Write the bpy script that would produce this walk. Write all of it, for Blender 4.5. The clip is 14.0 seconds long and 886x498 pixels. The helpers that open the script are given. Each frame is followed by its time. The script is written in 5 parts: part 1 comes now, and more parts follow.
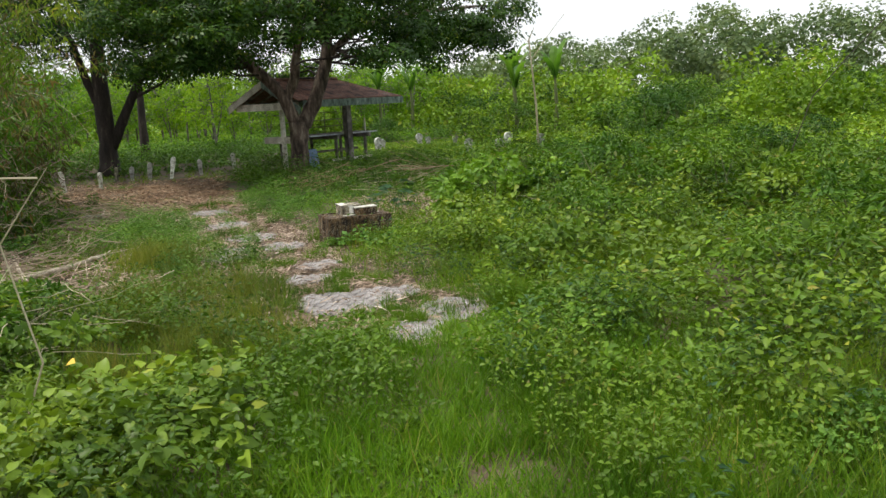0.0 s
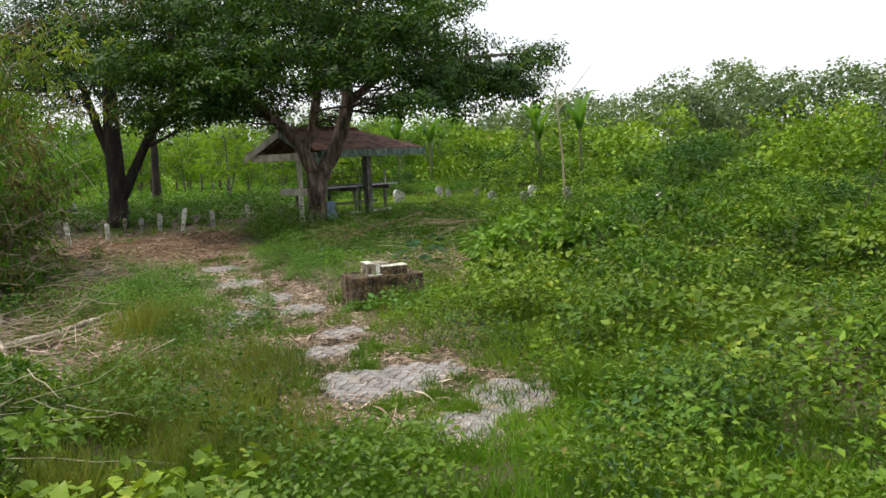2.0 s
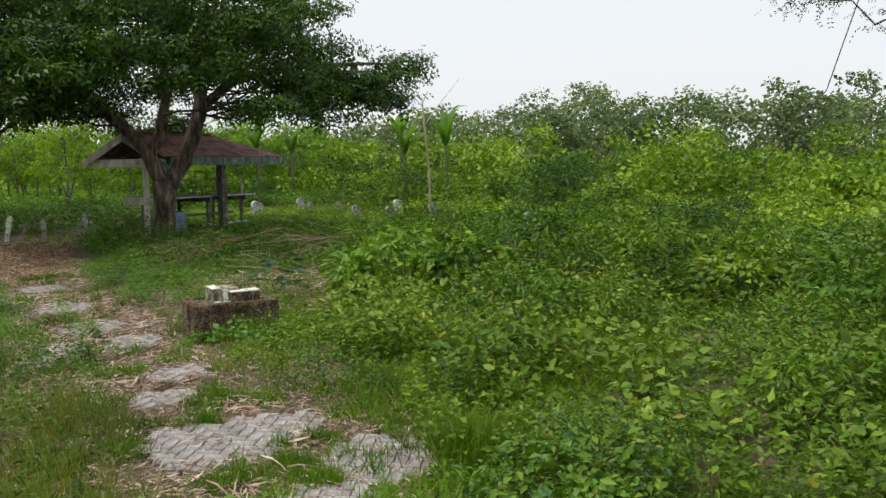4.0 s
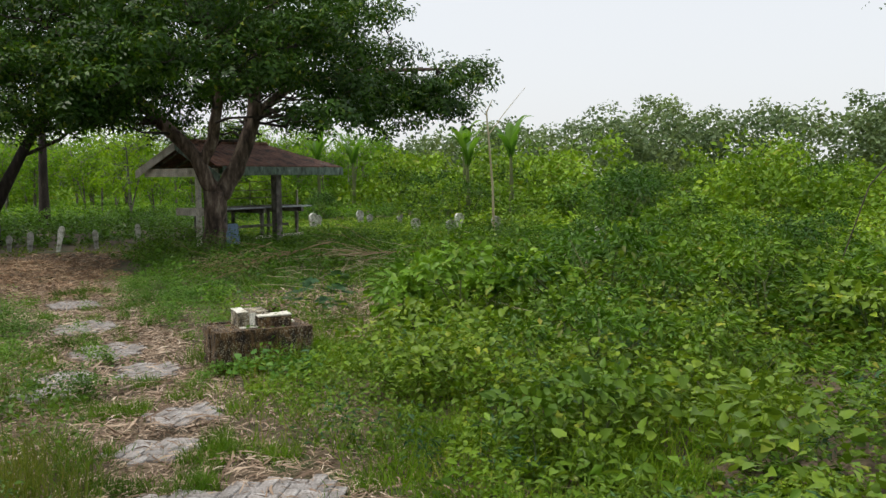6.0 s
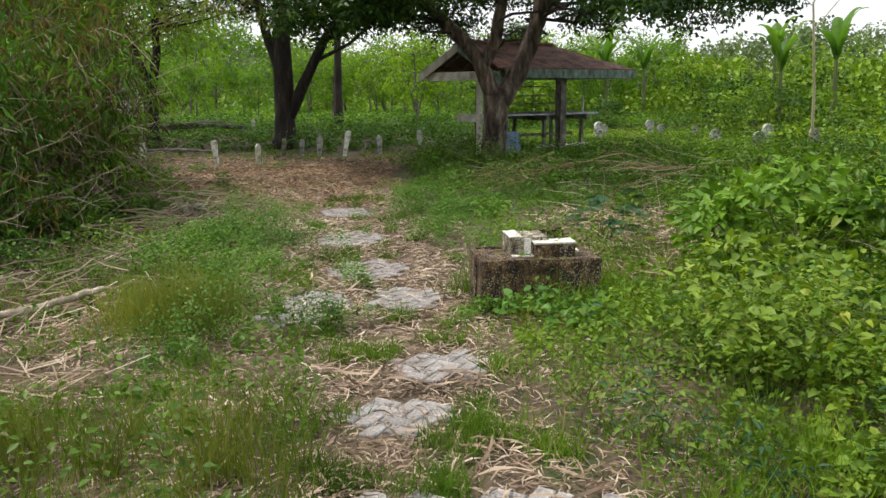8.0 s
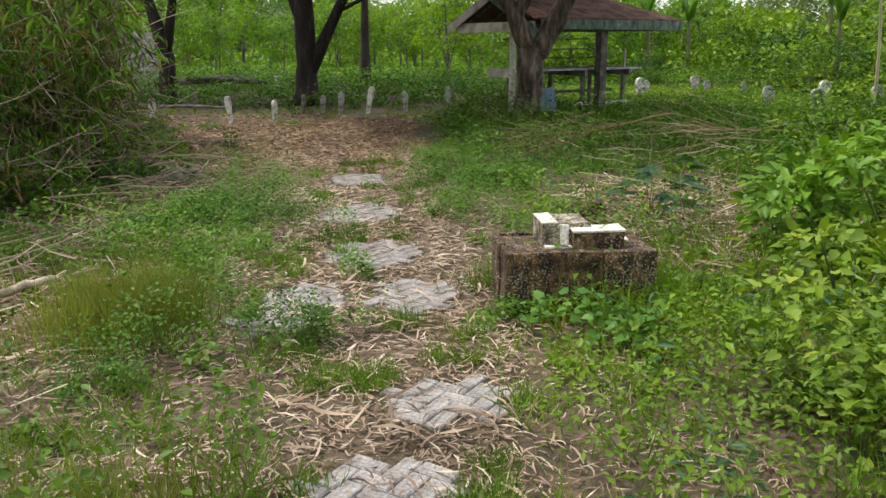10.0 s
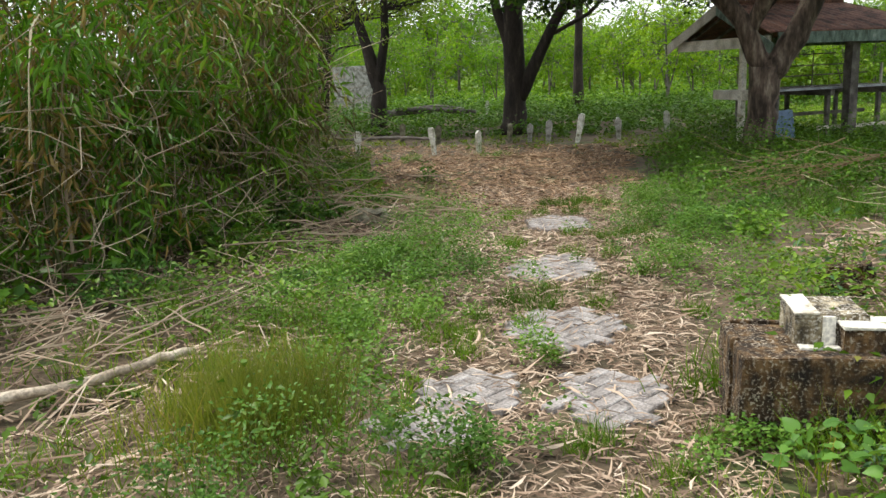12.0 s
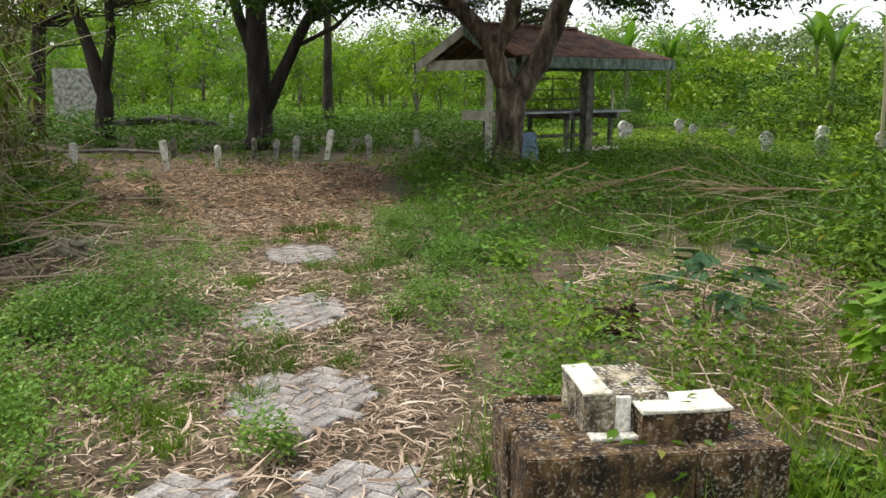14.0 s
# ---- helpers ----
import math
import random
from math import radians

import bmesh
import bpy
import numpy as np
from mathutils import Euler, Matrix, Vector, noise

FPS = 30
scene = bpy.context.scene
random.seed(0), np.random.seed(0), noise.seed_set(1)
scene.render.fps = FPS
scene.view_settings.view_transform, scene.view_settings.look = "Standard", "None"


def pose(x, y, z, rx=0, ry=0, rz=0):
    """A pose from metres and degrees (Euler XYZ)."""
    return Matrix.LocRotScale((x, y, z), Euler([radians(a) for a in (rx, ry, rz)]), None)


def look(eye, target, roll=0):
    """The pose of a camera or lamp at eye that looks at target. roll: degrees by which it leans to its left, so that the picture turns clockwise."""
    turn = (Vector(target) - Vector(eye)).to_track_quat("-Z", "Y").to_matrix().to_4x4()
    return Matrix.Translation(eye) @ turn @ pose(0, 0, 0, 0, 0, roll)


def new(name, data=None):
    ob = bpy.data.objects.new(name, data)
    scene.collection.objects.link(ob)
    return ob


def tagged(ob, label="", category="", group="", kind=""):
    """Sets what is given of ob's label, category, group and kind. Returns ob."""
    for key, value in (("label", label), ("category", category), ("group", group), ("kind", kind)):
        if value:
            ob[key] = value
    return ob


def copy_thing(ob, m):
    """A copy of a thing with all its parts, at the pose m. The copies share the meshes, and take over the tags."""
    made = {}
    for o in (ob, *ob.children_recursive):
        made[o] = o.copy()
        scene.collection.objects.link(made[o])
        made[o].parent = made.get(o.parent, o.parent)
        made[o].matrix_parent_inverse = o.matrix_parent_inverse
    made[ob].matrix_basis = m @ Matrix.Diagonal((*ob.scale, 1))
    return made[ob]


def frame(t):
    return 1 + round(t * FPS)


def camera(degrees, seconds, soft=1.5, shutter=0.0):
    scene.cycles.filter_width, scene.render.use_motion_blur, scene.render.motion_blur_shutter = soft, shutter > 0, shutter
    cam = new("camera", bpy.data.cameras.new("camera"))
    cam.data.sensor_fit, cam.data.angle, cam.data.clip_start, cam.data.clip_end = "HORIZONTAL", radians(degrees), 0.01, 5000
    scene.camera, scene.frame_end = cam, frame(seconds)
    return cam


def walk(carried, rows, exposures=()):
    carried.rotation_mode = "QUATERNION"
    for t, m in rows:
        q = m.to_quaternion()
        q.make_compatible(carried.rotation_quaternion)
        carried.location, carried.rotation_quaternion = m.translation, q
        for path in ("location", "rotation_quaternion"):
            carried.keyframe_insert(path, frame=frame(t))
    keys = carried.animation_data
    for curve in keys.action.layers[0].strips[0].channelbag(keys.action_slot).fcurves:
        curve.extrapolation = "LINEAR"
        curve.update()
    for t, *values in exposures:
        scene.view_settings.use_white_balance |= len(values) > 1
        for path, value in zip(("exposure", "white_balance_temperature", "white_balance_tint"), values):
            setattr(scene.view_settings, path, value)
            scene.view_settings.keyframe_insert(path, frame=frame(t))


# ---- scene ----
cam = camera(57.0, 14.0)
PATH = [
    (0, (-1.25, -10.688, 1.849), (-0.752, -8.784, 1.489), -2.9),
    (0.5, (-1.192, -10.127, 1.795), (-0.674, -8.217, 1.505), -2.7),
    (1, (-1.193, -9.946, 1.835), (-0.701, -8.027, 1.559), -2.9),
    (1.5, (-1.224, -9.734, 1.831), (-0.743, -7.811, 1.565), -2.8),
    (2, (-1.228, -9.372, 1.773), (-0.748, -7.444, 1.543), -2.5),
    (2.5, (-1.239, -9.183, 1.767), (-0.773, -7.25, 1.56), -2.4),
    (3, (-1.14, -8.961, 1.789), (-0.64, -7.036, 1.578), -2.1),
    (3.5, (-1.057, -8.693, 1.793), (-0.352, -6.834, 1.577), -1.2),
    (3.7, (-1.025, -8.586, 1.794), (-0.227, -6.765, 1.577), -0.6),
    (5.8, (-0.452, -7.456, 1.709), (0.302, -5.611, 1.55), -0.1),
    (6, (-0.423, -7.3, 1.722), (0.231, -5.418, 1.548), -0.3),
    (6.5, (-0.404, -6.953, 1.699), (0.091, -5.027, 1.485), -0.4),
    (7, (-0.361, -6.374, 1.632), (-0.039, -4.418, 1.366), -0.1),
    (7.5, (-0.275, -5.992, 1.6), (-0.203, -4.02, 1.271), -0.2),
    (7.7, (-0.26, -5.867, 1.594), (-0.26, -3.898, 1.241), -0.4),
    (9.8, (-0.112, -4.665, 1.542), (-0.153, -2.725, 1.057), -0.1),
    (10, (-0.145, -4.507, 1.54), (-0.238, -2.57, 1.052), -0.2),
    (10.5, (-0.154, -4.183, 1.545), (-0.518, -2.274, 1.074), -1.7),
    (11, (-0.191, -3.868, 1.535), (-0.684, -1.983, 1.083), -2.1),
    (11.5, (-0.186, -3.605, 1.536), (-0.737, -1.732, 1.1), -2.3),
    (12, (-0.166, -3.344, 1.55), (-0.77, -1.484, 1.13), -2.4),
    (12.5, (-0.225, -3.076, 1.537), (-0.78, -1.197, 1.135), -2.0),
    (13, (-0.261, -2.878, 1.526), (-0.644, -0.956, 1.129), -1.1),
    (13.5, (-0.207, -2.654, 1.537), (-0.408, -0.705, 1.135), -0.7),
    (14, (-0.236, -2.359, 1.522), (-0.253, -0.399, 1.125), 0.3),
]
walk(cam, [(t, look(eye, target, roll)) for t, eye, target, roll in PATH], [(0, 0.0), (1.5, 0.0), (3.5, -0.2), (5.8, -0.32), (6.5, -0.12), (7.5, 0.03), (9.8, 0.08), (11, 0.2), (12.5, 0.3), (14, 0.13)])

# ---- world and light ----
world = bpy.data.worlds.new("world")
scene.world = world
world.use_nodes = True
wn, wl = world.node_tree.nodes, world.node_tree.links
sky = wn.new("ShaderNodeTexSky")
sky.sky_type, sky.sun_disc = "NISHITA", False
sky.sun_elevation, sky.sun_rotation = radians(62), radians(-73)
sky.air_density, sky.dust_density, sky.ozone_density = 1.0, 4.0, 1.0
haze = wn.new("ShaderNodeMix")
haze.data_type = "RGBA"
haze.inputs["Factor"].default_value = 0.72
haze.inputs["B"].default_value = (9.8, 10.0, 10.2, 1)
wl.new(sky.outputs["Color"], haze.inputs["A"])
wl.new(haze.outputs["Result"], wn["Background"].inputs["Color"])
wn["Background"].inputs["Strength"].default_value = 0.135
sun = new("sun", bpy.data.lights.new("sun", "SUN"))
sun.data.energy, sun.data.angle, sun.data.color = 2.9, radians(7), (1, 0.95, 0.86)
sun.matrix_world = look((-4.3, 1.3, 8.6), (0, 0, 0))


# ---- materials ----
def ramp(nodes, stops):
    r = nodes.new("ShaderNodeValToRGB")
    r.color_ramp.elements[0].position, r.color_ramp.elements[0].color = stops[0][0], (*stops[0][1], 1)
    r.color_ramp.elements[1].position, r.color_ramp.elements[1].color = stops[-1][0], (*stops[-1][1], 1)
    for p, c in stops[1:-1]:
        e = r.color_ramp.elements.new(p)
        e.color = (*c, 1)
    return r


def blank(name):
    m = bpy.data.materials.new(name)
    m.use_nodes = True
    return m, m.node_tree.nodes, m.node_tree.links, m.node_tree.nodes["Principled BSDF"]


def mixed(nodes, links, factor, a, b, how="MIX"):
    x = nodes.new("ShaderNodeMix")
    x.data_type, x.blend_type = "RGBA", how
    for key, v in (("Factor", factor), ("A", a), ("B", b)):
        if isinstance(v, (int, float)):
            x.inputs[key].default_value = v
        elif isinstance(v, tuple):
            x.inputs[key].default_value = (*v, 1)
        else:
            links.new(v, x.inputs[key])
    return x.outputs["Result"]


def noisy(nodes, links, scale, detail=4, space="Object", stretch=None):
    c = nodes.new("ShaderNodeTexCoord")
    n = nodes.new("ShaderNodeTexNoise")
    n.inputs["Scale"].default_value, n.inputs["Detail"].default_value = scale, detail
    if stretch:
        mp = nodes.new("ShaderNodeMapping")
        mp.inputs["Scale"].default_value = stretch
        links.new(c.outputs[space], mp.inputs["Vector"])
        links.new(mp.outputs["Vector"], n.inputs["Vector"])
    else:
        links.new(c.outputs[space], n.inputs["Vector"])
    return n.outputs["Fac"]


def bumped(nodes, links, bsdf, height, strength=0.4, distance=0.02):
    b = nodes.new("ShaderNodeBump")
    b.inputs["Strength"].default_value, b.inputs["Distance"].default_value = strength, distance
    links.new(height, b.inputs["Height"])
    links.new(b.outputs["Normal"], bsdf.inputs["Normal"])


def leafy(name, dark, mid, light, old=(0.16, 0.14, 0.05), through_light=0.22, patch=0.6, rough=0.43):
    """Foliage: each leaf has a shade of its own, patches of the plant differ, some leaves are old, light shines through."""
    m, n, l, b = blank(name)
    geo = n.new("ShaderNodeNewGeometry")
    low, top = [tuple(p + (q - p) * 0.45 for p, q in zip(c, mid)) for c in (dark, light)]
    r = ramp(n, [(0.0, low), (0.45, mid), (0.93, top), (1.0, old)])
    l.new(geo.outputs["Random Per Island"], r.inputs["Fac"])
    big = ramp(n, [(0.3, (0.46, 0.54, 0.42)), (0.5, (0.98, 0.98, 0.8)), (0.7, (1.46, 1.34, 0.95))])
    l.new(noisy(n, l, patch, 3), big.inputs["Fac"])
    col = mixed(n, l, 1.0, r.outputs["Color"], big.outputs["Color"], "MULTIPLY")
    info = n.new("ShaderNodeObjectInfo")
    each = ramp(n, [(0.0, (0.66, 0.8, 0.75)), (0.5, (0.95, 1, 0.9)), (1.0, (1.25, 1.18, 0.85))])
    l.new(info.outputs["Random"], each.inputs["Fac"])
    col = mixed(n, l, 1.0, col, each.outputs["Color"], "MULTIPLY")
    l.new(col, b.inputs["Base Color"])
    b.inputs["Roughness"].default_value = rough
    b.inputs["Specular IOR Level"].default_value = 0.2
    t = n.new("ShaderNodeBsdfTranslucent")
    l.new(mixed(n, l, 1.0, col, (1.5, 1.45, 0.7), "MULTIPLY"), t.inputs["Color"])
    s = n.new("ShaderNodeMixShader")
    s.inputs["Fac"].default_value = through_light
    l.new(b.outputs["BSDF"], s.inputs[1])
    l.new(t.outputs["BSDF"], s.inputs[2])
    l.new(s.outputs["Shader"], n["Material Output"].inputs["Surface"])
    return m


def grainy(name, stops, scale=6, fine=60, rough=0.9, bump=0.4, stretch=None, vary=0.25, speck=(0.7, 1.25)):
    """A rough surface: stains at one scale, grain at another, relief from both, each object a little different."""
    m, n, l, b = blank(name)
    f = noisy(n, l, scale, 6, stretch=stretch)
    r = ramp(n, stops)
    l.new(f, r.inputs["Fac"])
    g = noisy(n, l, fine, 4, stretch=stretch)
    gr = ramp(n, [(0.35, (speck[0],) * 3), (0.65, (speck[1],) * 3)])
    l.new(g, gr.inputs["Fac"])
    col = mixed(n, l, 1.0, r.outputs["Color"], gr.outputs["Color"], "MULTIPLY")
    info = n.new("ShaderNodeObjectInfo")
    each = ramp(n, [(0.0, (1 - vary,) * 3), (1.0, (1 + vary,) * 3)])
    l.new(info.outputs["Random"], each.inputs["Fac"])
    col = mixed(n, l, 1.0, col, each.outputs["Color"], "MULTIPLY")
    l.new(col, b.inputs["Base Color"])
    b.inputs["Roughness"].default_value = rough
    bumped(n, l, b, mixed(n, l, 0.5, f, g), bump)
    return m


def strawy(name, stops, rough=0.75):
    m, n, l, b = blank(name)
    geo = n.new("ShaderNodeNewGeometry")
    r = ramp(n, stops)
    l.new(geo.outputs["Random Per Island"], r.inputs["Fac"])
    g = ramp(n, [(0.3, (0.75, 0.72, 0.7)), (0.7, (1.2, 1.2, 1.2))])
    l.new(noisy(n, l, 0.9, 3), g.inputs["Fac"])
    l.new(mixed(n, l, 1.0, r.outputs["Color"], g.outputs["Color"], "MULTIPLY"), b.inputs["Base Color"])
    b.inputs["Roughness"].default_value = rough
    return m


WEED = leafy("weed_leaf", (0.055, 0.105, 0.012), (0.115, 0.195, 0.02), (0.195, 0.285, 0.03))
HERB = leafy("herb_leaf", (0.045, 0.115, 0.025), (0.085, 0.19, 0.04), (0.145, 0.275, 0.062), (0.14, 0.22, 0.06))
BROAD = leafy("broad_leaf", (0.065, 0.12, 0.016), (0.14, 0.225, 0.028), (0.25, 0.34, 0.05), (0.3, 0.33, 0.05), patch=1.2)
SHRUB = leafy("shrub_leaf", (0.03, 0.075, 0.009), (0.085, 0.175, 0.017), (0.17, 0.29, 0.028), (0.2, 0.19, 0.05), patch=0.9)
FAR = leafy("distant_leaf", (0.045, 0.1, 0.013), (0.14, 0.26, 0.025), (0.25, 0.38, 0.04), (0.2, 0.22, 0.06), patch=0.4)
BUSH = leafy("bush_leaf", (0.09, 0.18, 0.02), (0.2, 0.34, 0.035), (0.32, 0.46, 0.06), (0.36, 0.4, 0.08), patch=1.2)
DEEP = leafy("deep_green_leaf", (0.02, 0.055, 0.01), (0.052, 0.125, 0.018), (0.1, 0.2, 0.03), (0.13, 0.17, 0.04), patch=0.7)
# Distance haze is put into these leaf colours: paler and greyer green.
HAZED_LEAF = leafy("hazed_hill_leaf", (0.085, 0.135, 0.08), (0.14, 0.2, 0.12), (0.2, 0.27, 0.155), (0.15, 0.18, 0.11), patch=0.12)
GROVE = leafy("grove_leaf", (0.06, 0.14, 0.012), (0.155, 0.3, 0.024), (0.27, 0.43, 0.04), (0.28, 0.36, 0.07), 0.4, patch=0.3)
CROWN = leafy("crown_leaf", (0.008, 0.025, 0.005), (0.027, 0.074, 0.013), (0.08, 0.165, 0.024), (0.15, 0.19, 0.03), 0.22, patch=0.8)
WILLOWY = leafy("light_crown_leaf", (0.07, 0.13, 0.02), (0.155, 0.25, 0.04), (0.26, 0.36, 0.06), (0.26, 0.26, 0.08), 0.4, patch=0.5)
COVER = leafy("ground_cover_leaf", (0.028, 0.072, 0.009), (0.074, 0.17, 0.019), (0.155, 0.29, 0.034), (0.17, 0.26, 0.05), patch=0.35)
FEATHER = leafy("feathery_leaf", (0.035, 0.085, 0.05), (0.065, 0.14, 0.075), (0.12, 0.21, 0.11), (0.12, 0.2, 0.1), 0.25)
BAMBOO = leafy("bamboo_leaf", (0.035, 0.1, 0.012), (0.09, 0.2, 0.022), (0.17, 0.3, 0.04), (0.24, 0.22, 0.08), 0.25, patch=1.4)
GRASS = leafy("grass_blade", (0.05, 0.115, 0.012), (0.115, 0.22, 0.02), (0.2, 0.31, 0.04), (0.3, 0.26, 0.12), 0.22, patch=0.8)
LUSH = leafy("lush_blade", (0.045, 0.12, 0.012), (0.1, 0.23, 0.018), (0.17, 0.32, 0.032), (0.2, 0.3, 0.04), 0.25, patch=0.8)
DRYGRASS = leafy("dry_grass_blade", (0.075, 0.12, 0.022), (0.16, 0.205, 0.045), (0.27, 0.28, 0.085), (0.3, 0.22, 0.11), 0.25, patch=0.9)
DRYLEAF = leafy("withered_leaf", (0.09, 0.06, 0.03), (0.19, 0.14, 0.07), (0.32, 0.25, 0.13), (0.14, 0.17, 0.05), 0.2, patch=1.0)
BANANA = leafy("banana_leaf", (0.06, 0.14, 0.025), (0.11, 0.23, 0.04), (0.19, 0.33, 0.06), (0.3, 0.25, 0.12), 0.4)
STRAW = strawy("straw", [(0, (0.11, 0.07, 0.042)), (0.4, (0.31, 0.215, 0.145)), (0.8, (0.49, 0.38, 0.275)), (1, (0.66, 0.56, 0.44))])
LITTER = strawy("red_litter", [(0, (0.09, 0.052, 0.028)), (0.45, (0.29, 0.175, 0.095)), (0.85, (0.47, 0.315, 0.19)), (1, (0.62, 0.49, 0.33))])
TWIG = strawy("dry_twig", [(0, (0.12, 0.09, 0.06)), (0.5, (0.27, 0.21, 0.14)), (1, (0.42, 0.36, 0.26))])
REDTWIG = strawy("reddish_twig", [(0, (0.14, 0.09, 0.05)), (0.5, (0.28, 0.19, 0.11)), (1, (0.44, 0.34, 0.2))])
PALE_TWIG = strawy("pale_twig", [(0, (0.3, 0.26, 0.16)), (1, (0.5, 0.45, 0.3))])
STEM = strawy("green_stem", [(0, (0.07, 0.1, 0.03)), (1, (0.15, 0.17, 0.06))])
SOIL = grainy("soil", [(0.3, (0.04, 0.034, 0.016)), (0.45, (0.078, 0.058, 0.034)), (0.55, (0.12, 0.086, 0.054)), (0.62, (0.05, 0.066, 0.018))], 1.6, 40, 0.95, 0.6)
BARK = grainy("bark", [(0.35, (0.04, 0.028, 0.02)), (0.52, (0.14, 0.1, 0.075)), (0.68, (0.29, 0.235, 0.18))], 9, 40, 0.92, 0.9, (1, 1, 0.25))
# dark trees' own bark; also a shaded tone for branches under the crowns
DARK_AND_SHADED_BARK = grainy("dark_and_shaded_bark", [(0.3, (0.016, 0.012, 0.01)), (0.6, (0.045, 0.034, 0.027)), (0.78, (0.13, 0.1, 0.08))], 7, 40, 0.92, 0.9, (1, 1, 0.25))


def lichened(name, damp, moss, pale, lichen, amount):
    """Old concrete: damp dark patches, olive moss, flecks and crusts of pale lichen, pitted all over."""
    m, n, l, b = blank(name)
    r = ramp(n, [(0.36, damp), (0.5, moss), (0.66, pale)])
    l.new(noisy(n, l, 15, 9), r.inputs["Fac"])
    runs = ramp(n, [(0.4, (0.35, 0.33, 0.3)), (0.58, (1.2, 1.15, 1.05))])
    l.new(noisy(n, l, 22, 6, stretch=(1, 1, 0.35)), runs.inputs["Fac"])
    col = mixed(n, l, 1.0, r.outputs["Color"], runs.outputs["Color"], "MULTIPLY")
    fleck = ramp(n, [(amount, (0, 0, 0)), (amount + 0.11, (1, 1, 1))])
    pits = noisy(n, l, 75, 9)
    l.new(pits, fleck.inputs["Fac"])
    patchy = ramp(n, [(0.34, (0.12, 0.12, 0.12)), (0.58, (1, 1, 1))])
    l.new(noisy(n, l, 5, 5), patchy.inputs["Fac"])
    where = mixed(n, l, 1.0, fleck.outputs["Color"], patchy.outputs["Color"], "MULTIPLY")
    col = mixed(n, l, where, col, lichen)
    l.new(col, b.inputs["Base Color"])
    b.inputs["Roughness"].default_value = 0.95
    bumped(n, l, b, pits, 1.0, 0.016)
    return m


MOSSY = lichened("mossy_concrete", (0.016, 0.009, 0.004), (0.075, 0.042, 0.014), (0.16, 0.1, 0.045), (0.4, 0.35, 0.27), 0.53)
SPECKLED = lichened("lichened_whitewash", (0.05, 0.04, 0.025), (0.19, 0.16, 0.1), (0.42, 0.38, 0.28), (0.68, 0.65, 0.57), 0.5)
LIME = grainy("whitewashed_concrete", [(0.32, (0.4, 0.36, 0.26)), (0.46, (0.7, 0.67, 0.57)), (0.8, (0.82, 0.79, 0.72))], 9, 60, 0.85, 0.25)
STAINED = grainy("stained_whitewash", [(0.3, (0.16, 0.16, 0.09)), (0.42, (0.5, 0.5, 0.4)), (0.55, (0.78, 0.78, 0.72)), (0.8, (0.84, 0.84, 0.8))], 9, 60, 0.88, 0.4)
GREYSTONE = grainy("weathered_marker", [(0.3, (0.06, 0.055, 0.04)), (0.5, (0.17, 0.16, 0.11)), (0.7, (0.36, 0.34, 0.25))], 9, 60, 0.92, 0.5)
PAVER = grainy("paving_concrete", [(0.3, (0.16, 0.14, 0.125)), (0.5, (0.33, 0.31, 0.295)), (0.7, (0.53, 0.51, 0.495))], 7, 90, 0.9, 0.4, vary=0.2)
RUST = grainy("rusty_roof_sheet", [(0.3, (0.035, 0.025, 0.02)), (0.46, (0.13, 0.062, 0.044)), (0.6, (0.2, 0.095, 0.066)), (0.72, (0.16, 0.13, 0.11))], 3.5, 30, 0.85, 0.5, speck=(0.5, 1.4))
FASCIA = grainy("weathered_green_board", [(0.3, (0.06, 0.08, 0.06)), (0.5, (0.15, 0.215, 0.175)), (0.66, (0.23, 0.31, 0.26)), (0.75, (0.42, 0.45, 0.39))], 4, 50, 0.85, 0.3, (3, 3, 1))
PALEBOARD = grainy("pale_weathered_board", [(0.3, (0.36, 0.33, 0.26)), (0.5, (0.6, 0.56, 0.48)), (0.7, (0.74, 0.71, 0.64))], 4, 50, 0.85, 0.3)
GREYWOOD = grainy("grey_timber", [(0.3, (0.05, 0.045, 0.04)), (0.5, (0.15, 0.135, 0.12)), (0.7, (0.28, 0.26, 0.23))], 5, 50, 0.9, 0.5)
TIN = grainy("worn_tin", [(0.3, (0.2, 0.22, 0.23)), (0.6, (0.42, 0.45, 0.47))], 5, 40, 0.55, 0.1)
BLUE = grainy("blue_sheet", [(0.3, (0.08, 0.14, 0.24)), (0.7, (0.18, 0.28, 0.42))], 4, 40, 0.6, 0.1)
HEADSTONE = grainy("weathered_headstone", [(0.3, (0.12, 0.12, 0.09)), (0.45, (0.34, 0.34, 0.3)), (0.6, (0.55, 0.55, 0.51)), (0.8, (0.66, 0.66, 0.63))], 8, 60, 0.88, 0.4)
SLATE = grainy("blue_grey_stone", [(0.3, (0.2, 0.24, 0.3)), (0.6, (0.42, 0.47, 0.55))], 8, 60, 0.85, 0.3)
YELLOW = strawy("yellow_leaf", [(0, (0.5, 0.36, 0.03)), (1, (0.65, 0.45, 0.05))])


